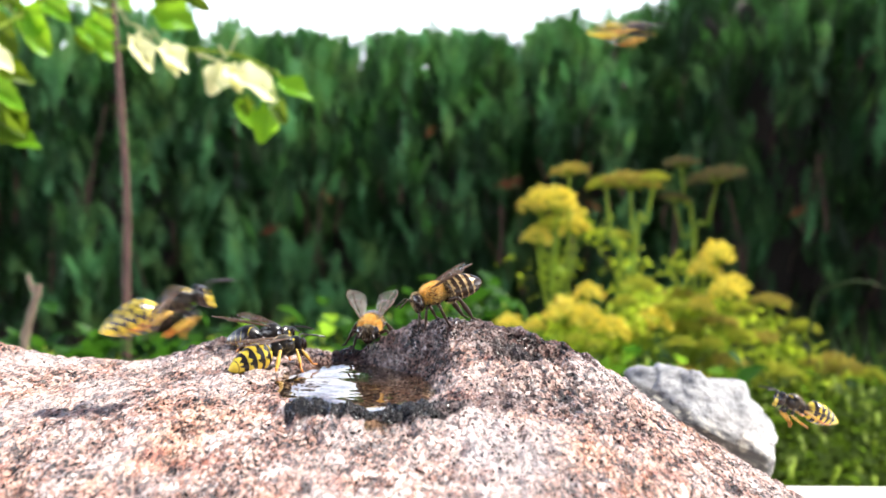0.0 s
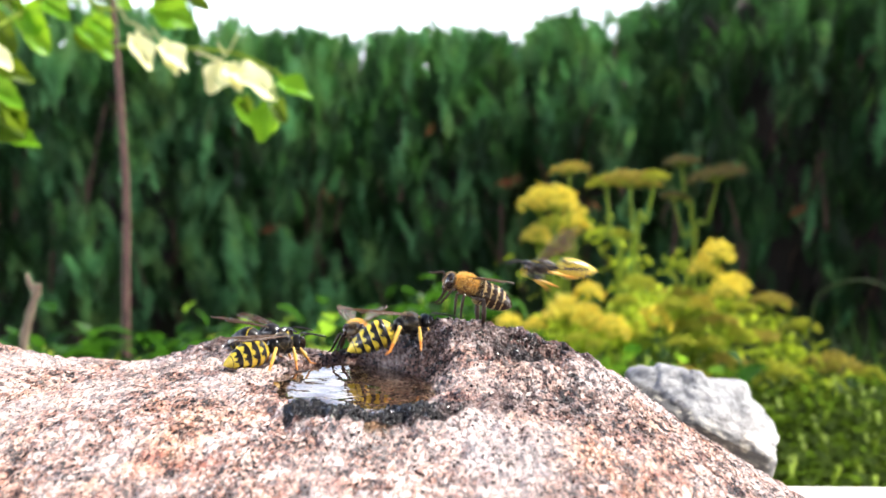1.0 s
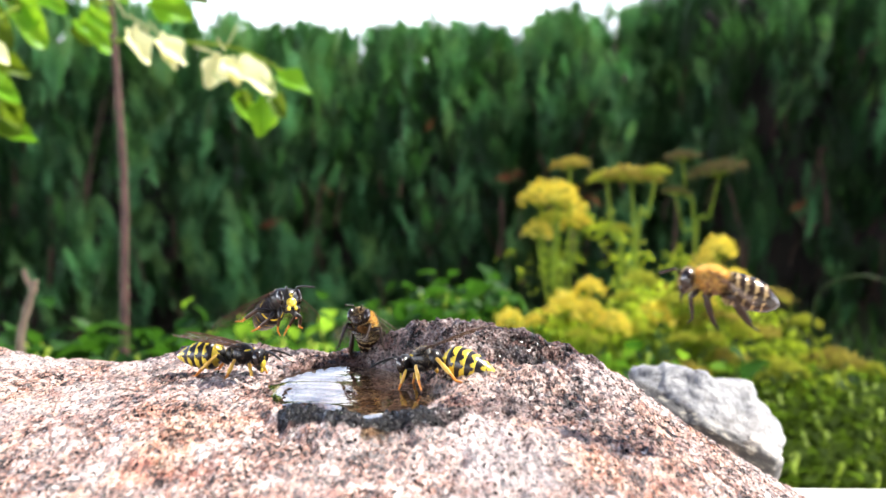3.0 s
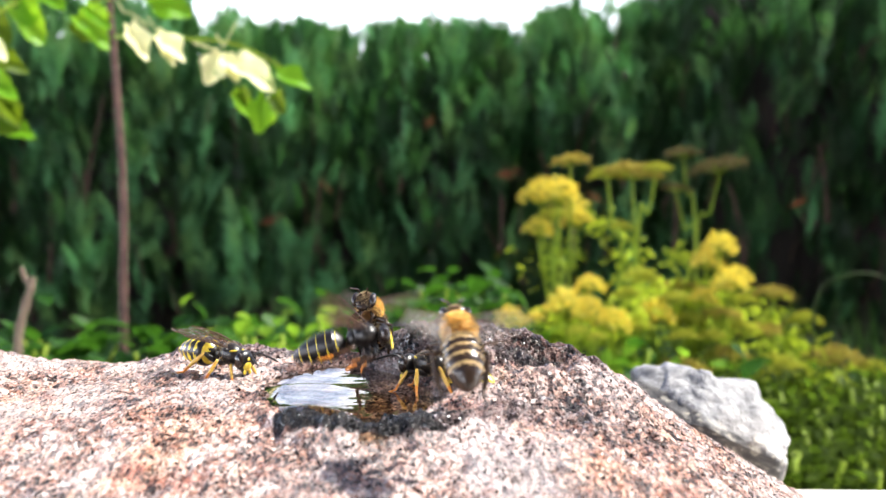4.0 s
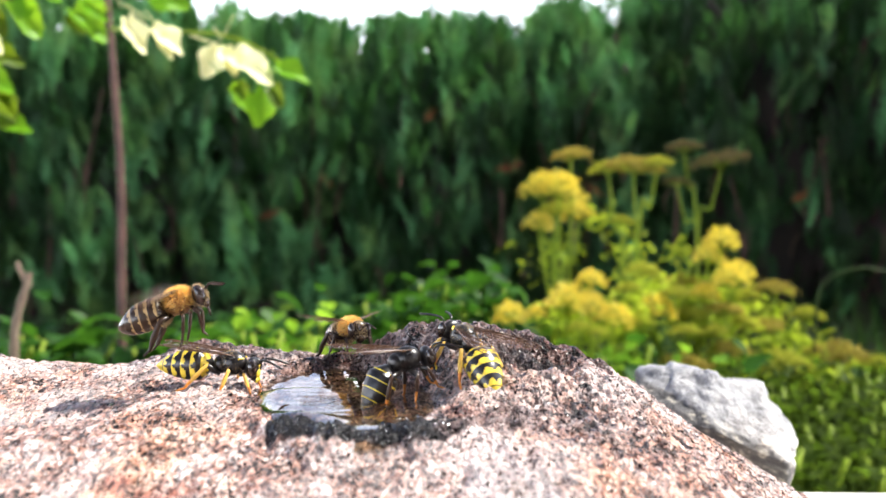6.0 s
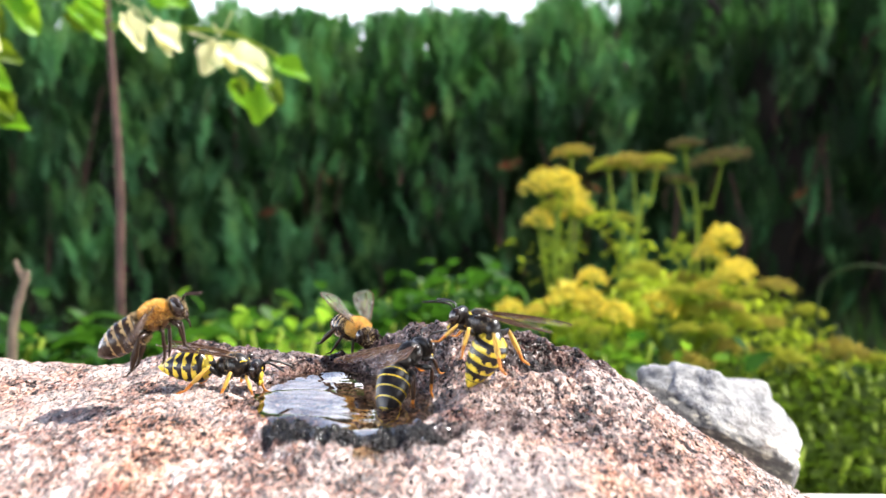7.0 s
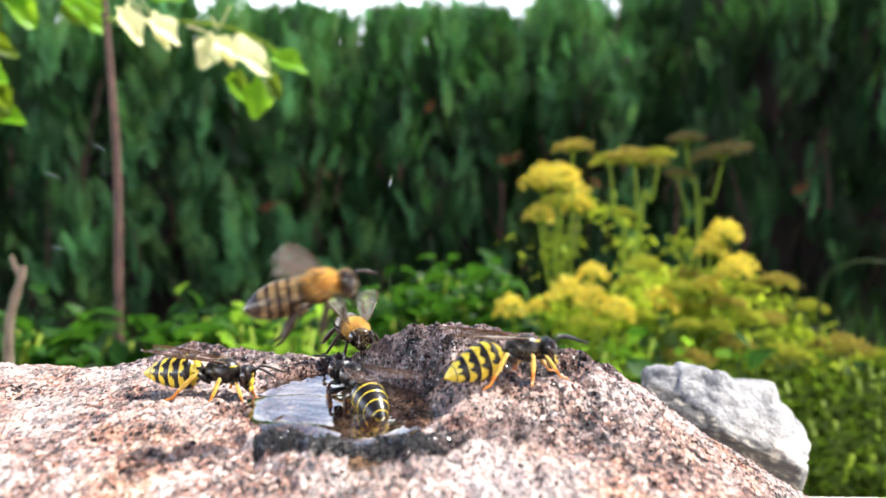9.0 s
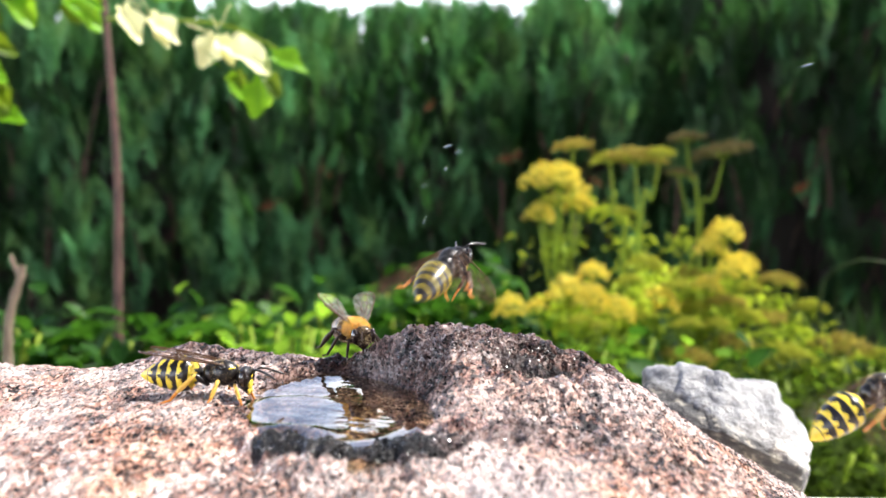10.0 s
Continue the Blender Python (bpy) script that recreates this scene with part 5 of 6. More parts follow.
            moving[pair + "_wing" + ("_left" if sx < 0 else "_right")] = wing
    return moving


bee_still = insect("bee", "small golden-furred honeybee drinking at the pool's far edge", "insects at the pool", 1.13)
bee_roving = insect("bee", "golden-furred honeybee that flies about the pool", "insects at the pool", 1.12)
wasp_shore = insect("wasp", "yellow and black wasp drinking at the pool's shore", "insects at the pool", 1.14)
wasp_walker = insect("wasp", "yellow and black wasp with smoky wings on the wet hump", "insects at the pool", 1.17)
wasp_dark = insect("dark", "black wasp with thin yellow rings at the pool", "insects at the pool", 1.12)
wasp_passing = insect("wasp", "yellow and black wasp in low flight past the stone", "insects in flight")
wasp_high = insect("wasp", "yellow and black wasp flying before the hedge", "insects in flight")


def water_drop(size):
    """A flung drop, drawn out by its flight; its long axis is z."""
    bm = bmesh.new()
    ball(bm, (0, 0, 0), (size * 0.6, size * 0.6, size * 4.0), 10, 8)
    ob = part("water_drop", shrink(bm), DROPM)
    return tagged(ob, "tiny clear drop of flung water", "water drop", "flung drops")


drops = [water_drop(s) for s in (0.24, 0.18, 0.20, 0.16, 0.22, 0.17, 0.20, 0.18, 0.21, 0.17)]


def fling(ob, t0, start, way):
    """A drop leaves the pool at t0 and flies through the places of way: seconds and millimetres. It lies along its flight."""
    rows = [(0.0, pose(start[0] * MM, start[1] * MM, WATER - 0.0016)), (t0, pose(start[0] * MM, start[1] * MM, WATER - 0.0016))]
    last = (start[0], start[1], -1.6)
    for t, x, y, z in way:
        rows.append((t, pose(x * MM, y * MM, WATER + z * MM, 0, math.degrees(math.atan2(x - last[0], abs(z - last[2]) + 1.0)) * 0.9, 0)))
        last = (x, y, z)
    if rows[-1][0] < 10.0:
        rows.append((10.0, rows[-1][1]))
    walk(ob, rows)


def wing_pose(pair, sx, sweep, lift, twist=0.0):
    """A wing's pose: swept back from the side by sweep, raised by lift, in degrees."""
    at = Vector((WING_AT[0] * sx, WING_AT[1] + (0.0 if pair == "fore" else -0.9), WING_AT[2])) * MM
    z, y = (-sweep if sx > 0 else sweep), (-lift if sx > 0 else lift)
    return Matrix.Translation(at) @ pose(0, 0, 0, 0, 0, z) @ pose(0, 0, 0, twist, y, 0)


def beat(who, flights, sweep, lift):
    """Wings: folded at (sweep, lift), beating within each stretch of flights."""
    swings = [(-18, 22), (26, 34), (40, 44), (-10, 36), (32, 24), (8, 36), (-20, 42)]
    for pair in ("fore", "hind"):
        for sx, tag in ((-1, "_left"), (1, "_right")):
            rows = []
            rest = wing_pose(pair, sx, sweep - (8 if pair == "hind" else 0), lift)
            f, last = 0, 300
            while f <= last:
                t = f / 30
                inside = [a for a, b in flights if a <= t <= b]
                if inside:
                    up, back = swings[f % 7]
                    rows.append((t, wing_pose(pair, sx, back + (12 if pair == "hind" else 0), up - (6 if pair == "hind" else 0), 12)))
                elif not rows or f in (0, last) or any(abs(f - round(e * 30)) <= 1 for s in flights for e in s):
                    rows.append((t, rest))
                f += 1
            walk(who[pair + "_wing" + tag], rows)


def dangle(who, flights, tall=()):
    """Legs: planted on the ground, stretched down where the insect stands tall, drawn in and trailing in flight."""
    bee = who["body"].name.startswith("honeybee")
    for pair, (fx, fz) in ({"front": (-80, 10), "middle": (-30, 10), "hind": (-10, 0)} if bee else {"front": (-150, 5), "middle": (-128, 5), "hind": (-85, 0)}).items():
        for sx, tag in ((-1, "_left"), (1, "_right")):
            x, y, z = LEGS[pair][0]
            still = Matrix.Translation(Vector((x * sx, y, z)) * MM)
            hung = still @ pose(0, 0, 0, 0, 0, -sx * fz) @ pose(0, 0, 0, fx * 0.6, sx * 38, 0)
            high = still @ pose(0, 0, 0, {"front": -8, "middle": 0, "hind": 18}[pair], sx * {"front": 22, "middle": 36, "hind": 24}[pair], 0)
            spans = sorted([(a, b, hung) for a, b in flights] + [(a, b, high) for a, b in tall])
            rows = [] if spans and spans[0][0] <= 0 else [(0.0, still)]
            for a, b, m in spans:
                rows.append((a, m) if a <= 0 else (a + 0.1, m))
                if a > 0 and rows[-2][0] < a - 0.1:
                    rows.insert(-1, (a - 0.05, rows[-2][1]))
                rows.append((min(b, 10.0) - (0.1 if b < 10 else 0.0), m))
                if b < 10 and not any(abs(a2 - b) < 0.3 for a2, b2, m2 in spans):
                    rows.append((b + 0.05, still))
            if rows[-1][0] < 10:
                rows.append((10.0, rows[-1][1]))
            walk(who[pair + tag], rows)


def bend(who, rows):
    """The abdomen's tilt at its waist: seconds, down, aside."""
    at = who["abdomen"].location.copy()
    walk(who["abdomen"], [(t, Matrix.Translation(at) @ pose(0, 0, 0, down, 0, aside)) for t, down, aside in rows])


def go(who, rows):
    """The body's way: seconds, place in millimetres from the pool's datum, turn about x, y and z."""
    walk(who["body"], [(t, pose(x * MM, y * MM, WATER + z * MM, rx, ry, rz)) for t, x, y, z, rx, ry, rz in rows])


def motions():
    go(wasp_shore, [
        (0, -29.6, 168.03, 4.26, 6, 0, -40),
        (0.5, -29.3, 168.53, 4.30, 6, 0, -40),
        (1, -30.2, 170.96, 4.41, 4, 0, -46),
        (1.5, -33.48, 169.78, 4.31, 0, 0, -92),
        (2, -34.69, 165.40, 4.05, 0, 0, -98),
        (2.5, -34.79, 162.34, 4.00, -4, 0, -100),
        (2.7, -34.49, 161.47, 3.98, -4, 0, -100),
        (3.8, -36.2, 163.12, 4.1, -8, 0, -122),
        (4, -36.2, 162.71, 4.12, -8, 0, -122),
        (4.5, -36.8, 162.81, 4.07, -7, 0, -120),
        (5, -36.05, 159.74, 3.90, -3, 0, -87),
        (5.5, -34.41, 158.02, 3.94, -5, 0, -92),
        (5.7, -33.90, 157.06, 3.96, -5, 0, -93),
        (6.8, -32.27, 156.01, 4.03, -5, 0, -96),
        (7.5, -32.02, 155.55, 4.00, -5, 0, -95),
        (8, -31.93, 155.16, 3.99, -5, 0, -95),
        (8.5, -32.07, 154.49, 4.00, -5, 0, -95),
        (9, -32.32, 154.68, 4.00, -5, 0, -95),
        (10, -32.11, 153.73, 4.03, -5, 0, -95),
    ])
    bend(wasp_shore, [(0, 6, -6), (1.0, 6, -6), (2.5, 4, 0), (5, 2, 0), (10, 2, 0)])
    beat(wasp_shore, [], 82, 4)
    dangle(wasp_shore, [], [])
    go(bee_still, [
        (0, -14.22, 178.88, 6.92, -12, 0, 178),
        (0.5, -14.22, 178.87, 6.70, -5, 0, 178),
        (1, -16.76, 180.02, 5.98, 10, 0, 175),
        (1.5, -16.65, 179.59, 6.55, 34, 0, 172),
        (2, -16.8, 180.23, 6.9, 40, 0, 165),
        (2.5, -15.57, 179.69, 7.3, 42, 0, 160),
        (2.7, -15.29, 179.58, 6.92, 28, 0, 162),
        (3.3, -13.46, 168.91, 9.79, 40, 0, 165),
        (3.8, -12.66, 166.61, 10.89, 45, 0, 150),
        (4, -12.51, 165.21, 11.44, 35, 0, 165),
        (4.5, -13.04, 164.80, 10.78, 30, 0, 175),
        (4.8, -15.53, 163.65, 10.56, 25, 0, 190),
        (5, -19.65, 162.18, 9.61, 18, 0, 205),
        (5.2, -19.56, 162.83, 10.70, 18, 0, 212),
        (5.5, -16.67, 165.75, 10.46, 20, 0, 215),
        (5.7, -16.29, 166.25, 9.11, 12, 0, 212),
        (6.1, -16.52, 180.09, 6.66, 5, 0, 210),
        (6.8, -15.29, 179.62, 6.44, -8, 0, 212),
        (7, -15.02, 179.40, 6.70, -10, 0, 212),
        (7.5, -15.07, 179.42, 6.51, -10, 0, 210),
        (8, -15.04, 179.54, 6.80, -10, 0, 210),
        (8.5, -15.22, 179.62, 6.78, -8, 0, 210),
        (9, -14.92, 179.32, 6.88, -10, 0, 200),
        (9.5, -15.28, 179.67, 7.27, 10, 0, 195),
        (10, -14.83, 179.37, 6.95, -5, 0, 205),
    ])
    bend(bee_still, [(0, 0, 0), (2.5, 12, 0), (3.8, 18, 0), (5.5, 10, 0), (6.8, 0, 0), (10, 0, 0)])
    beat(bee_still, [(3.0, 6.0)], 60, 27)
    dangle(bee_still, [(3.0, 6.0)], [])
    go(bee_roving, [
        (0, -1.64, 165.31, 14.02, -18, 0, 108),
        (0.3, -1.24, 166.32, 14.36, -8, 0, 104),
        (0.5, -0.31, 169.08, 14.58, 0, 0, 98),
        (0.7, 1.16, 170.80, 14.68, 6, 0, 96),
        (0.9, 3.57, 170.78, 15.11, 12, 0, 98),
        (1, 4.40, 170.77, 15.33, 20, 0, 100),
        (1.1, 4.60, 145.24, 17.19, 22, 0, 102),
        (1.2, 4.42, 145.40, 17.01, 24, 0, 104),
        (1.3, 5.23, 145.60, 18.26, 28, 0, 110),
        (1.4, 6.63, 144.80, 19.48, 34, 8, 125),
        (1.5, 9.70, 143.98, 20.14, 34, 10, 145),
        (1.6, 11.50, 143.26, 22.03, 30, 10, 150),
        (1.7, 16.50, 141.54, 23.57, 22, 8, 140),
        (1.8, 19.60, 140.80, 24.88, 12, 5, 120),
        (1.9, 24.48, 139.06, 25.84, 8, 0, 105),
        (2, 26.85, 137.28, 25.51, 10, 0, 110),
        (2.1, 29.32, 135.53, 24.19, 12, 0, 108),
        (2.2, 32.93, 136.29, 23.44, 14, 0, 106),
        (2.3, 36.99, 137.06, 22.59, 16, 0, 104),
        (2.4, 39.42, 136.07, 21.54, 18, 0, 100),
        (2.5, 42.18, 136.09, 21.05, 20, 0, 98),
        (2.7, 43.85, 136.20, 20.06, 6, 0, 96),
        (3.0, 37.21, 129.15, 18.36, 10, 0, 80),
        (3.4, 21.28, 119.40, 15.75, 15, 0, 40),
        (3.8, 7.38, 116.64, 12.93, 28, 0, 2),
        (3.9, 4.59, 116.94, 12.78, 28, 0, 2),
        (4, 1.95, 117.24, 13.05, 30, 0, 8),
        (4.1, -0.97, 117.56, 12.90, 32, 0, 2),
        (4.2, -3.23, 118.85, 11.93, 34, 0, -5),
        (4.3, -5.94, 120.16, 11.59, 34, 0, -12),
        (4.4, -8.21, 120.48, 11.65, 34, 0, -22),
        (4.5, -10.19, 120.81, 11.78, 32, 0, -38),
        (4.6, -12.37, 123.08, 11.24, 32, 0, -40),
        (4.7, -13.95, 123.37, 11.51, 36, 0, -40),
        (4.8, -14.93, 124.66, 11.53, 42, 0, -32),
        (4.9, -16.49, 126.96, 11.85, 46, 0, -22),
        (5, -19.88, 129.27, 12.36, 46, 0, -12),
        (5.1, -24.44, 134.08, 12.00, 42, 0, -20),
        (5.2, -30.09, 139.90, 12.18, 34, 0, -50),
        (5.3, -32.80, 142.96, 13.52, 30, 0, -66),
        (5.4, -33.36, 145.02, 15.15, 28, 0, -76),
        (5.5, -32.79, 146.55, 16.13, 26, 0, -82),
        (5.7, -36.24, 147.51, 16.15, 26, 0, -84),
        (6.1, -39.60, 147.96, 13.54, 20, 0, -85),
        (6.5, -41.71, 145.43, 11.62, 12, 0, -86),
        (6.8, -41.97, 142.56, 11.66, 10, 0, -86),
        (7, -40.67, 144.12, 12.80, 28, 0, -82),
        (7.2, -42.31, 146.89, 14.32, 20, 0, -84),
        (7.4, -41.35, 147.14, 15.78, 10, 0, -87),
        (7.5, -40.34, 146.25, 15.86, 12, 0, -87),
        (7.6, -39.86, 146.30, 15.06, 14, 0, -85),
        (7.8, -36.64, 144.61, 12.39, 24, 0, -74),
        (8, -32.94, 143.02, 13.40, 36, 0, -66),
        (8.2, -32.36, 142.39, 13.55, 32, 0, -70),
        (8.3, -31.33, 141.57, 13.27, 26, 0, -76),
        (8.5, -30.08, 140.92, 12.83, 20, 0, -82),
        (8.6, -29.60, 140.01, 12.41, 28, 0, -72),
        (8.8, -24.93, 136.44, 14.16, 32, 0, -70),
        (8.9, -21.11, 134.70, 16.36, 28, 0, -74),
        (9, -15.16, 131.27, 18.27, 14, 0, -80),
        (9.1, -8.33, 127.79, 20.24, 10, 0, -83),
        (9.2, 0.71, 123.28, 21.94, 5, 0, -85),
        (9.3, 10.51, 121.46, 23.80, 4, 0, -86),
        (9.4, 22.14, 119.62, 24.97, 4, 0, -86),
        (9.5, 35.47, 117.72, 24.64, 8, 0, -86),
        (9.6, 45.59, 115.75, 22.76, 10, 0, -86),
        (9.8, 66.22, 114.88, 21.01, 10, 0, -86),
        (10, 89.96, 114.98, 18.63, 10, 0, -86),
    ])
    bend(bee_roving, [(0, -6, 0), (1.2, -4, 0), (3.8, 2, 0), (5.5, -8, 0), (8, 0, 0), (9.2, -8, 0), (10, -6, 0)])
    beat(bee_roving, [(1.05, 10)], 80, 12)
    dangle(bee_roving, [(1.05, 10)], [(0, 0.95)])
    go(wasp_walker, [
        (0, -40.67, 137.83, 14.84, 18, 0, -82),
        (0.1, -31.13, 137.76, 12.41, 14, 0, -78),
        (0.2, -24.20, 137.70, 10.25, 10, 0, -72),
        (0.3, -20.19, 143.69, 9.59, 6, 0, -70),
        (0.4, -17.71, 145.70, 10.00, 6, 0, -70),
        (0.5, -14.70, 147.73, 10.90, 10, 0, -76),
        (0.6, -13.39, 148.99, 12.09, 16, 0, -72),
        (0.7, -11.46, 148.25, 12.82, 18, 0, -66),
        (0.8, -9.86, 146.47, 12.53, 14, 0, -66),
        (0.9, -7.57, 144.67, 11.26, 8, 0, -62),
        (1, -6.39, 167.59, 8.58, 4, 0, -62),
        (1.1, -4.46, 164.72, 7.46, 6, 0, -60),
        (1.3, -1.78, 160.53, 6.95, 12, 0, -40),
        (1.5, -1.55, 157.83, 4.83, 8, 0, -14),
        (1.8, -1.94, 156.51, 3.90, 10, 0, -12),
        (2, -1.35, 156.23, 4.30, 10, 0, 0),
        (2.2, -0.19, 154.30, 4.70, 12, 0, 12),
        (2.3, 0.09, 154.34, 5.30, 12, 0, 20),
        (2.4, -0.37, 153.61, 5.30, 4, 0, 32),
        (2.5, -1.6, 153.87, 4.86, -5, 0, 48),
        (2.7, -2.9, 152.23, 4.51, -13, 0, 62),
        (3.3, -2.64, 152.23, 4.33, -10, 0, 74),
        (3.8, -2.63, 153.39, 4.13, -4, 0, 68),
        (4, -2.14, 151.48, 4.11, 0, 0, 66),
        (4.2, -0.18, 149.64, 4.80, 6, 0, 58),
        (4.5, 3.78, 147.17, 6.81, 20, 0, 36),
        (4.7, 4.61, 146.74, 6.92, 22, 0, 33),
        (5, 5.37, 145.08, 6.55, 24, 0, 32),
        (5.2, 5.39, 146.21, 6.96, 26, 0, 28),
        (5.5, 5.93, 148.15, 7.63, 28, 0, 22),
        (5.7, 4.12, 150.71, 8.03, 28, 0, 26),
        (6.2, 3.28, 152.93, 8.39, 14, 0, 45),
        (6.8, 3.88, 153.17, 9.53, 10, 0, 62),
        (7, 5.68, 146.46, 11.53, 18, 0, 66),
        (7.5, 9.05, 145.83, 9.91, 24, 0, 76),
        (8, 8.30, 147.82, 9.22, 26, 0, 74),
        (8.2, 8.07, 147.68, 9.63, 26, 0, 76),
        (8.5, 5.53, 155.47, 10.14, 34, 0, 20),
        (8.6, 5.47, 154.14, 9.64, 34, 0, 10),
        (8.7, 6.44, 153.82, 9.53, 30, 0, -14),
        (8.8, 6.95, 154.27, 9.66, 24, 0, -35),
        (8.9, 9.09, 152.94, 9.01, 16, 0, -58),
        (9, 11.32, 150.34, 7.98, 4, 0, -80),
        (9.1, 14.72, 149.93, 7.40, 0, 0, -84),
        (9.2, 17.95, 147.79, 7.50, 6, 0, -86),
        (9.3, 21.28, 143.16, 8.71, 12, 0, -84),
        (9.4, 24.02, 140.05, 10.49, 18, 0, -85),
        (9.5, 29.51, 140.27, 12.69, 16, 0, -86),
        (9.6, 37.51, 140.32, 11.56, 16, 0, -86),
        (9.7, 45.25, 142.39, 10.52, 16, 0, -86),
        (9.8, 53.20, 144.41, 7.94, 14, 0, -84),
        (9.9, 57.72, 146.41, 4.66, 16, 0, -82),
        (10, 60.79, 148.46, 2.71, 22, 0, -80),
    ])
    bend(wasp_walker, [(0, 0, 0), (1, 18, -20), (2, 8, 0), (2.5, 24, 0), (4, 8, -10), (4.5, 8, -16), (5.5, 4, -12), (5.7, 6, -14), (6.8, 80, 22), (7.5, 120, 8), (8.0, 122, 8), (8.5, 60, 10), (8.8, 40, 0), (9, 10, 10), (9.5, 8, 0), (10, 8, 0)])
    beat(wasp_walker, [(0, 0.95), (9.3, 10)], 70, 9)
    dangle(wasp_walker, [(0, 0.95), (9.3, 10)], [])
    go(wasp_dark, [
        (0, -33.39, 178.09, 5.68, 4, 0, -118),
        (1, -33.30, 177.51, 5.60, 4, 0, -120),
        (1.5, -34.57, 179.34, 6.00, 8, 0, -128),
        (2, -34.81, 179.99, 6.10, 8, 0, -130),
        (2.3, -34.40, 181.60, 6.20, 10, 0, -132),
        (2.4, -28.56, 157.99, 10.13, 10, 0, -142),
        (2.5, -27.85, 156.36, 12.78, 8, 0, -148),
        (2.7, -27.70, 155.03, 14.04, 18, 0, -162),
        (3.2, -25.79, 154.66, 13.02, 12, 0, -130),
        (3.8, -19.74, 152.58, 10.40, 6, 0, -92),
        (3.9, -16.48, 151.88, 10.31, 6, 0, -92),
        (4, -12.64, 151.12, 8.45, 8, 0, -90),
        (4.1, -14.81, 173.06, 3.92, 10, 0, -88),
        (4.2, -11.76, 155.42, 5.61, 12, 0, -82),
        (4.5, -7.24, 159.39, 5.63, 14, 0, -74),
        (5, -6.70, 161.06, 5.62, 10, 0, -74),
        (5.5, -6.99, 149.08, 5.62, 8, 0, -80),
        (5.7, -6.01, 150.63, 5.63, 8, 0, -82),
        (6.3, -5.68, 148.38, 5.62, 14, 0, -50),
        (6.8, -5.66, 149.33, 5.63, 18, 0, -32),
        (7, -5.13, 150.60, 6.36, 20, 0, -36),
        (7.5, -3.69, 152.20, 9.03, 26, 0, -50),
        (8, -3.27, 153.36, 10.36, 28, 0, -56),
        (8.5, -2.75, 153.19, 10.31, 30, 0, -42),
        (8.7, -7.85, 164.00, 7.62, 26, 0, 0),
        (8.8, -12.09, 173.38, 5.30, 20, 0, 24),
        (9, -12.9, 152.20, 3.5, 14, 0, 34),
        (9.2, -12.0, 153.94, 3.6, 14, 0, 28),
        (9.4, -8.6, 151.5, 4.60, 30, 0, -26),
        (9.5, -6.9, 150.0, 6.0, 38, 0, -36),
        (9.6, -5.9, 151.5, 7.1, 40, 0, -40),
        (9.7, -5.6, 154.5, 8.6, 38, 0, -38),
        (9.8, -4.56, 157.0, 11.25, 36, 0, -40),
        (9.9, -1.58, 156.84, 16.55, 24, 0, -34),
        (10, 0.90, 155.06, 20.06, 14, 0, -24),
    ])
    bend(wasp_dark, [(0, 4, 0), (2.5, 12, 0), (3.8, 2, 0), (4.2, 18, 0), (4.5, 55, 8), (5.5, 62, 6), (5.7, 58, 8), (6.8, 26, 10), (7.5, 48, 10), (8, 52, 8), (8.5, 50, 4), (8.8, 10, -6), (9, 6, -8), (9.2, 6, -8), (9.5, 14, 0), (10, 4, 0)])
    beat(wasp_dark, [(2.35, 4.1), (9.65, 10)], 72, 12)
    dangle(wasp_dark, [(2.35, 4.1), (9.65, 10)], [(4.2, 9.5)])
    go(wasp_passing, [
        (0, 72.64, 190.16, -9.96, 22, 0, 97),
        (0.1, 72.40, 190.19, -8.91, 22, 0, 97),
        (0.2, 69.95, 190.19, -9.03, 22, 0, 97),
        (0.3, 67.04, 189.15, -10.25, 20, 0, 97),
        (0.4, 62.66, 188.14, -10.53, 16, 0, 97),
        (0.5, 56.94, 187.17, -9.65, 16, 0, 95),
        (0.6, 52.30, 186.51, -5.82, 16, 0, 94),
        (0.7, 45.76, 185.90, -0.19, 12, 0, 93),
        (0.8, 38.57, 186.36, 7.78, 6, 0, 92),
        (0.9, 29.44, 186.78, 14.39, 4, 0, 91),
        (1, 20.31, 187.12, 18.25, 2, 0, 90),
        (1.1, 10.38, 187.34, 20.30, 2, 0, 90),
        (1.2, 1.14, 187.49, 19.49, 2, 0, 90),
        (1.3, -9.93, 187.56, 16.40, 0, 0, 90),
        (1.4, -19.86, 187.60, 11.72, 0, 0, 92),
        (1.5, -29.50, 189.64, 7.29, 0, 0, 100),
        (1.8, -41.20, 192.10, -0.27, 0, 0, 110),
        (2.3, -48.42, 195.46, 1.16, 0, 0, 120),
        (2.5, -51.35, 195.16, 5.35, 18, 0, 150),
        (2.6, -57.78, 195.63, 10.82, 10, 0, 110),
        (2.7, -71.82, 196.03, 13.50, 4, 0, 92),
        (3.0, -123.89, 202.29, 22.09, 0, 0, 90),
        (10, -194.74, 241.12, 20.43, 0, 0, 90),
    ])
    bend(wasp_passing, [(0, -4, 0), (10, -4, 0)])
    beat(wasp_passing, [(0, 10)], 70, 10)
    dangle(wasp_passing, [(0, 10)], [])
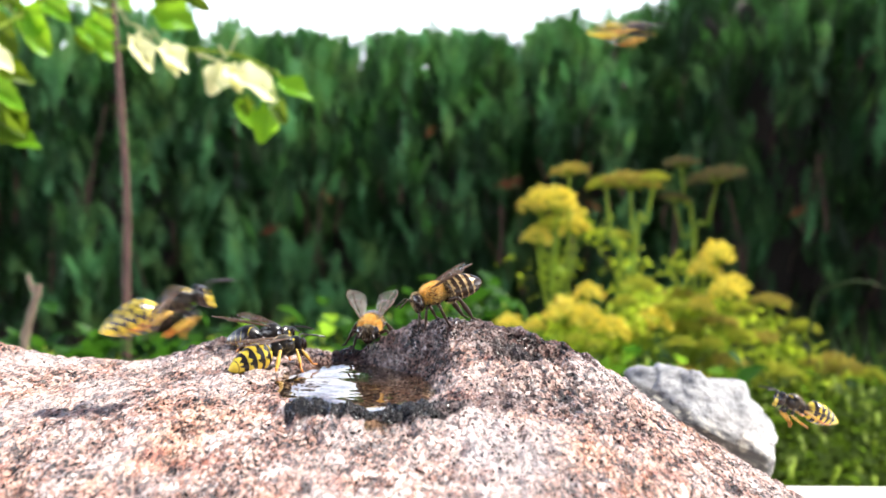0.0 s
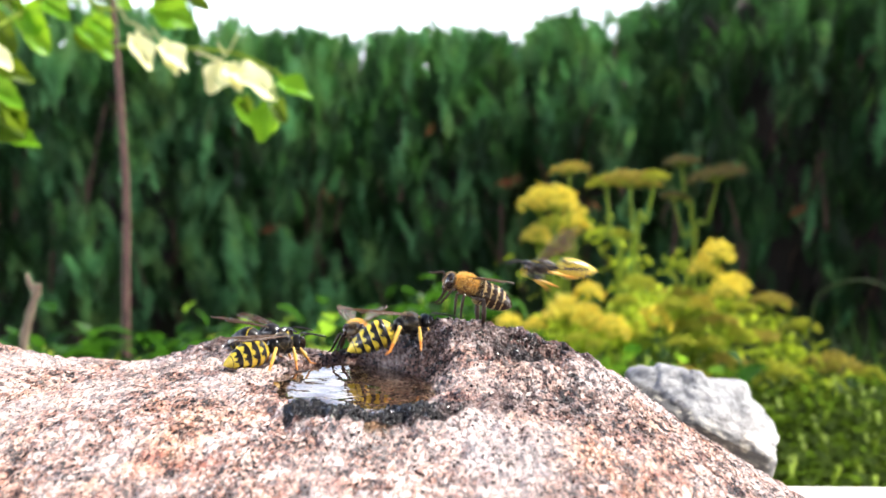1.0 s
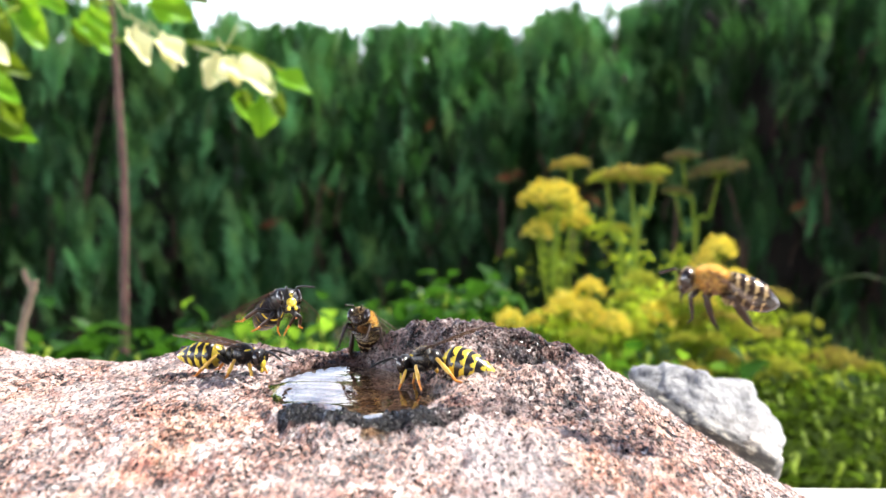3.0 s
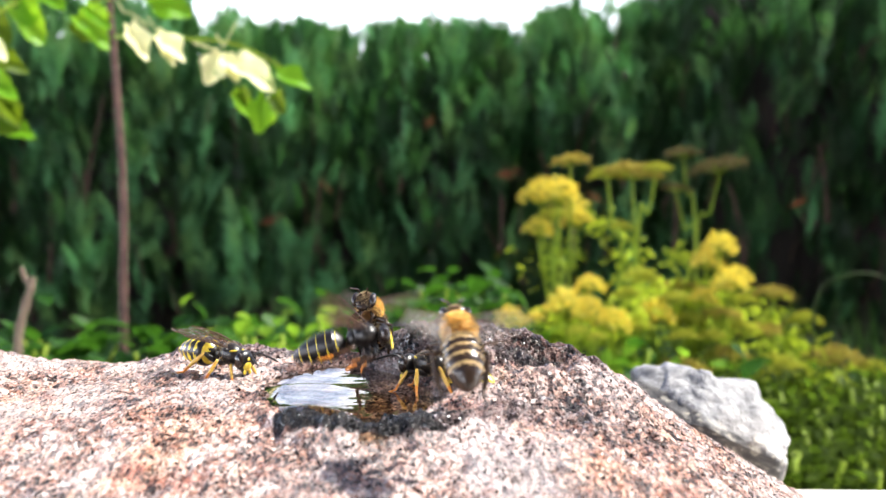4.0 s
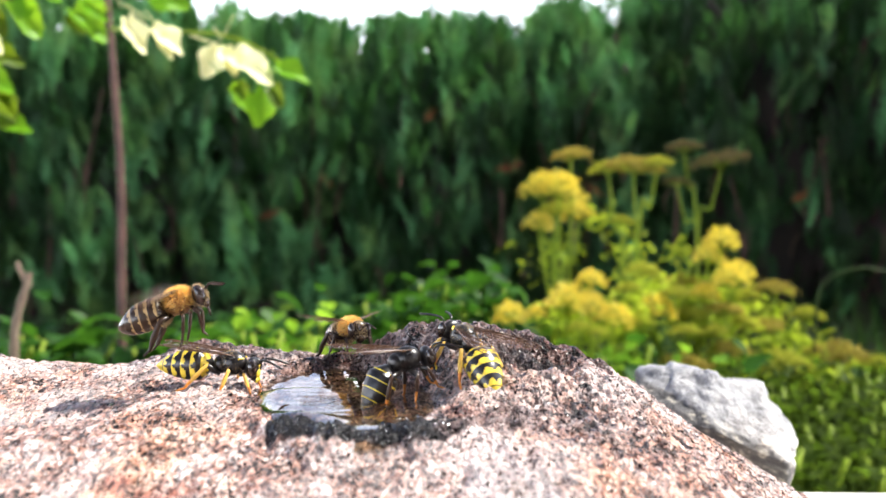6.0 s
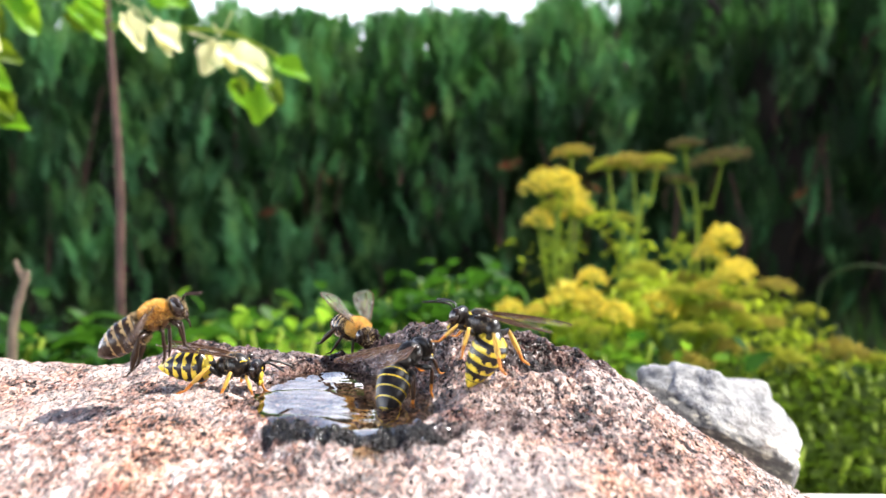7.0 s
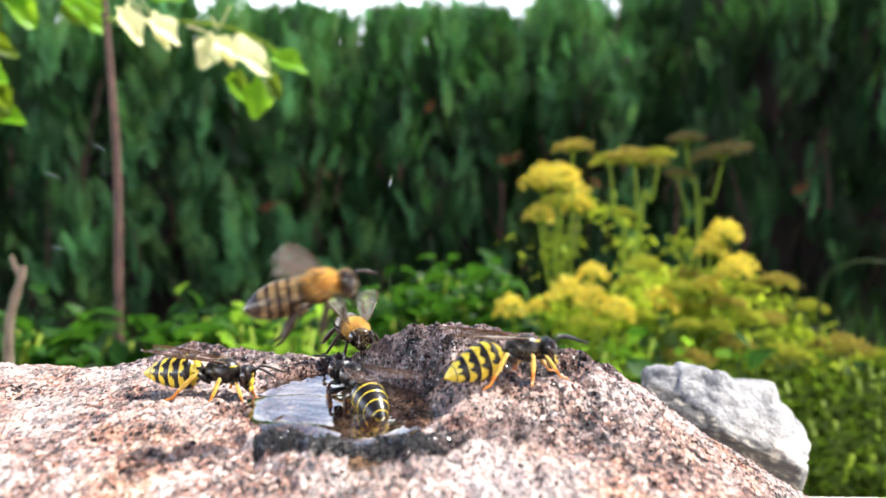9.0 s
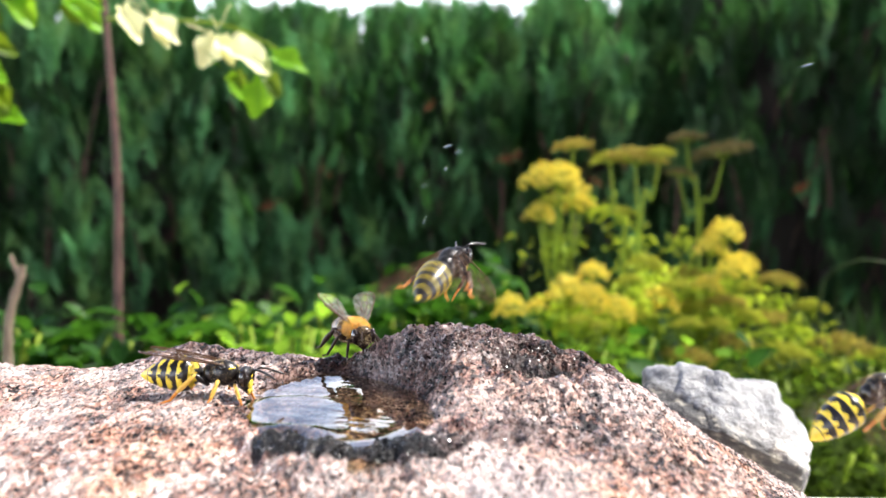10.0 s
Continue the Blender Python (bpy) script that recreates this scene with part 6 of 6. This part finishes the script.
    go(wasp_high, [
        (0, 46.01, 227.54, 74.89, 2, 0, -84),
        (0.1, 67.32, 217.39, 69.75, 0, 0, -84),
        (0.2, 79.25, 202.16, 61.81, -4, 0, -88),
        (0.3, 89.83, 191.97, 55.04, -4, 0, -90),
        (0.6, 120.98, 176.82, 41.27, 0, 0, -100),
        (1.0, 109.48, 167.54, 33.29, 0, 0, 70),
        (1.3, 64.95, 131.01, 32.95, 5, 15, 100),
        (1.4, 57.44, 131.24, 35.23, 6, 20, 105),
        (1.5, 50.67, 131.42, 35.88, 6, 25, 130),
        (1.6, 44.70, 132.61, 34.46, 8, 20, 150),
        (1.7, 39.82, 134.79, 32.47, 8, 20, 172),
        (1.8, 36.99, 136.98, 31.27, 12, 15, 185),
        (1.9, 38.08, 136.19, 30.39, 14, 8, 225),
        (2, 41.73, 135.41, 30.20, 14, 0, 262),
        (2.1, 46.09, 133.76, 32.36, 14, 0, 268),
        (2.2, 56.55, 132.15, 35.76, 12, 0, 270),
        (2.3, 63.18, 130.52, 38.58, 10, 0, 270),
        (2.6, 93.14, 131.64, 46.13, 8, 0, 270),
        (10, 138.30, 162.12, 50.90, 5, 0, 270),
    ])
    bend(wasp_high, [(0, 4, 0), (10, 4, 0)])
    beat(wasp_high, [(0, 10)], 70, 10)
    dangle(wasp_high, [(0, 10)], [])
    flights = [
        (8.6, (-14.0, 146.0), [(8.8, -10.6, 159.6, 19.3), (9.0, -7.9, 160.4, 32.1), (9.5, 21.2, 161.4, 44.6), (10, 54.9, 162.1, 49.5)]),
        (8.6, (-13.4, 147.0), [(8.8, -30.9, 162.7, 23.5), (9.0, -53.4, 163.6, 37.5), (9.25, -78.9, 164.2, 46.2)]),
        (8.6, (-12.8, 148.0), [(8.8, -36.0, 165.7, 21.7), (9.0, -61.6, 166.5, 33.2), (9.25, -87.6, 167.0, 41.2)]),
        (8.6, (-12.2, 149.0), [(8.8, -35.7, 168.4, 14.3), (9.0, -61.9, 169.1, 21.6), (9.25, -89.3, 169.5, 25.2)]),
        (9.05, (-11.6, 150.0), [(9.25, -17.9, 172.5, 25.2), (9.5, -16.8, 173.3, 41.8), (10, 0.7, 173.7, 38.0)]),
        (9.05, (-11.0, 151.0), [(9.25, -16.4, 175.5, 26.1), (9.5, -14.7, 176.4, 44.3), (10, 2.6, 176.7, 37.3)]),
        (9.1, (-10.4, 152.0), [(9.25, -11.9, 178.4, 22.2), (9.5, -8.4, 179.2, 36.6), (10, -3.1, 179.3, 26.0)]),
        (9.05, (-9.8, 153.0), [(9.25, -19.9, 181.4, 24.1), (9.5, -24.6, 182.3, 41.6), (10, -3.1, 182.5, 31.8)]),
        (9.1, (-9.2, 154.0), [(9.25, -31.2, 184.1, 15.1), (9.5, -42.9, 184.7, 24.0), (10, -63.1, 184.7, 9.1)]),
        (8.7, (-8.6, 155.0), [(9.0, -9.5, 186.8, 14.9), (9.5, -6.3, 187.8, 26.6), (10, 0.6, 188.6, 35.0)])]
    for ob, (t0, start, way) in zip(drops, flights):
        fling(ob, t0, start, way)


motions()
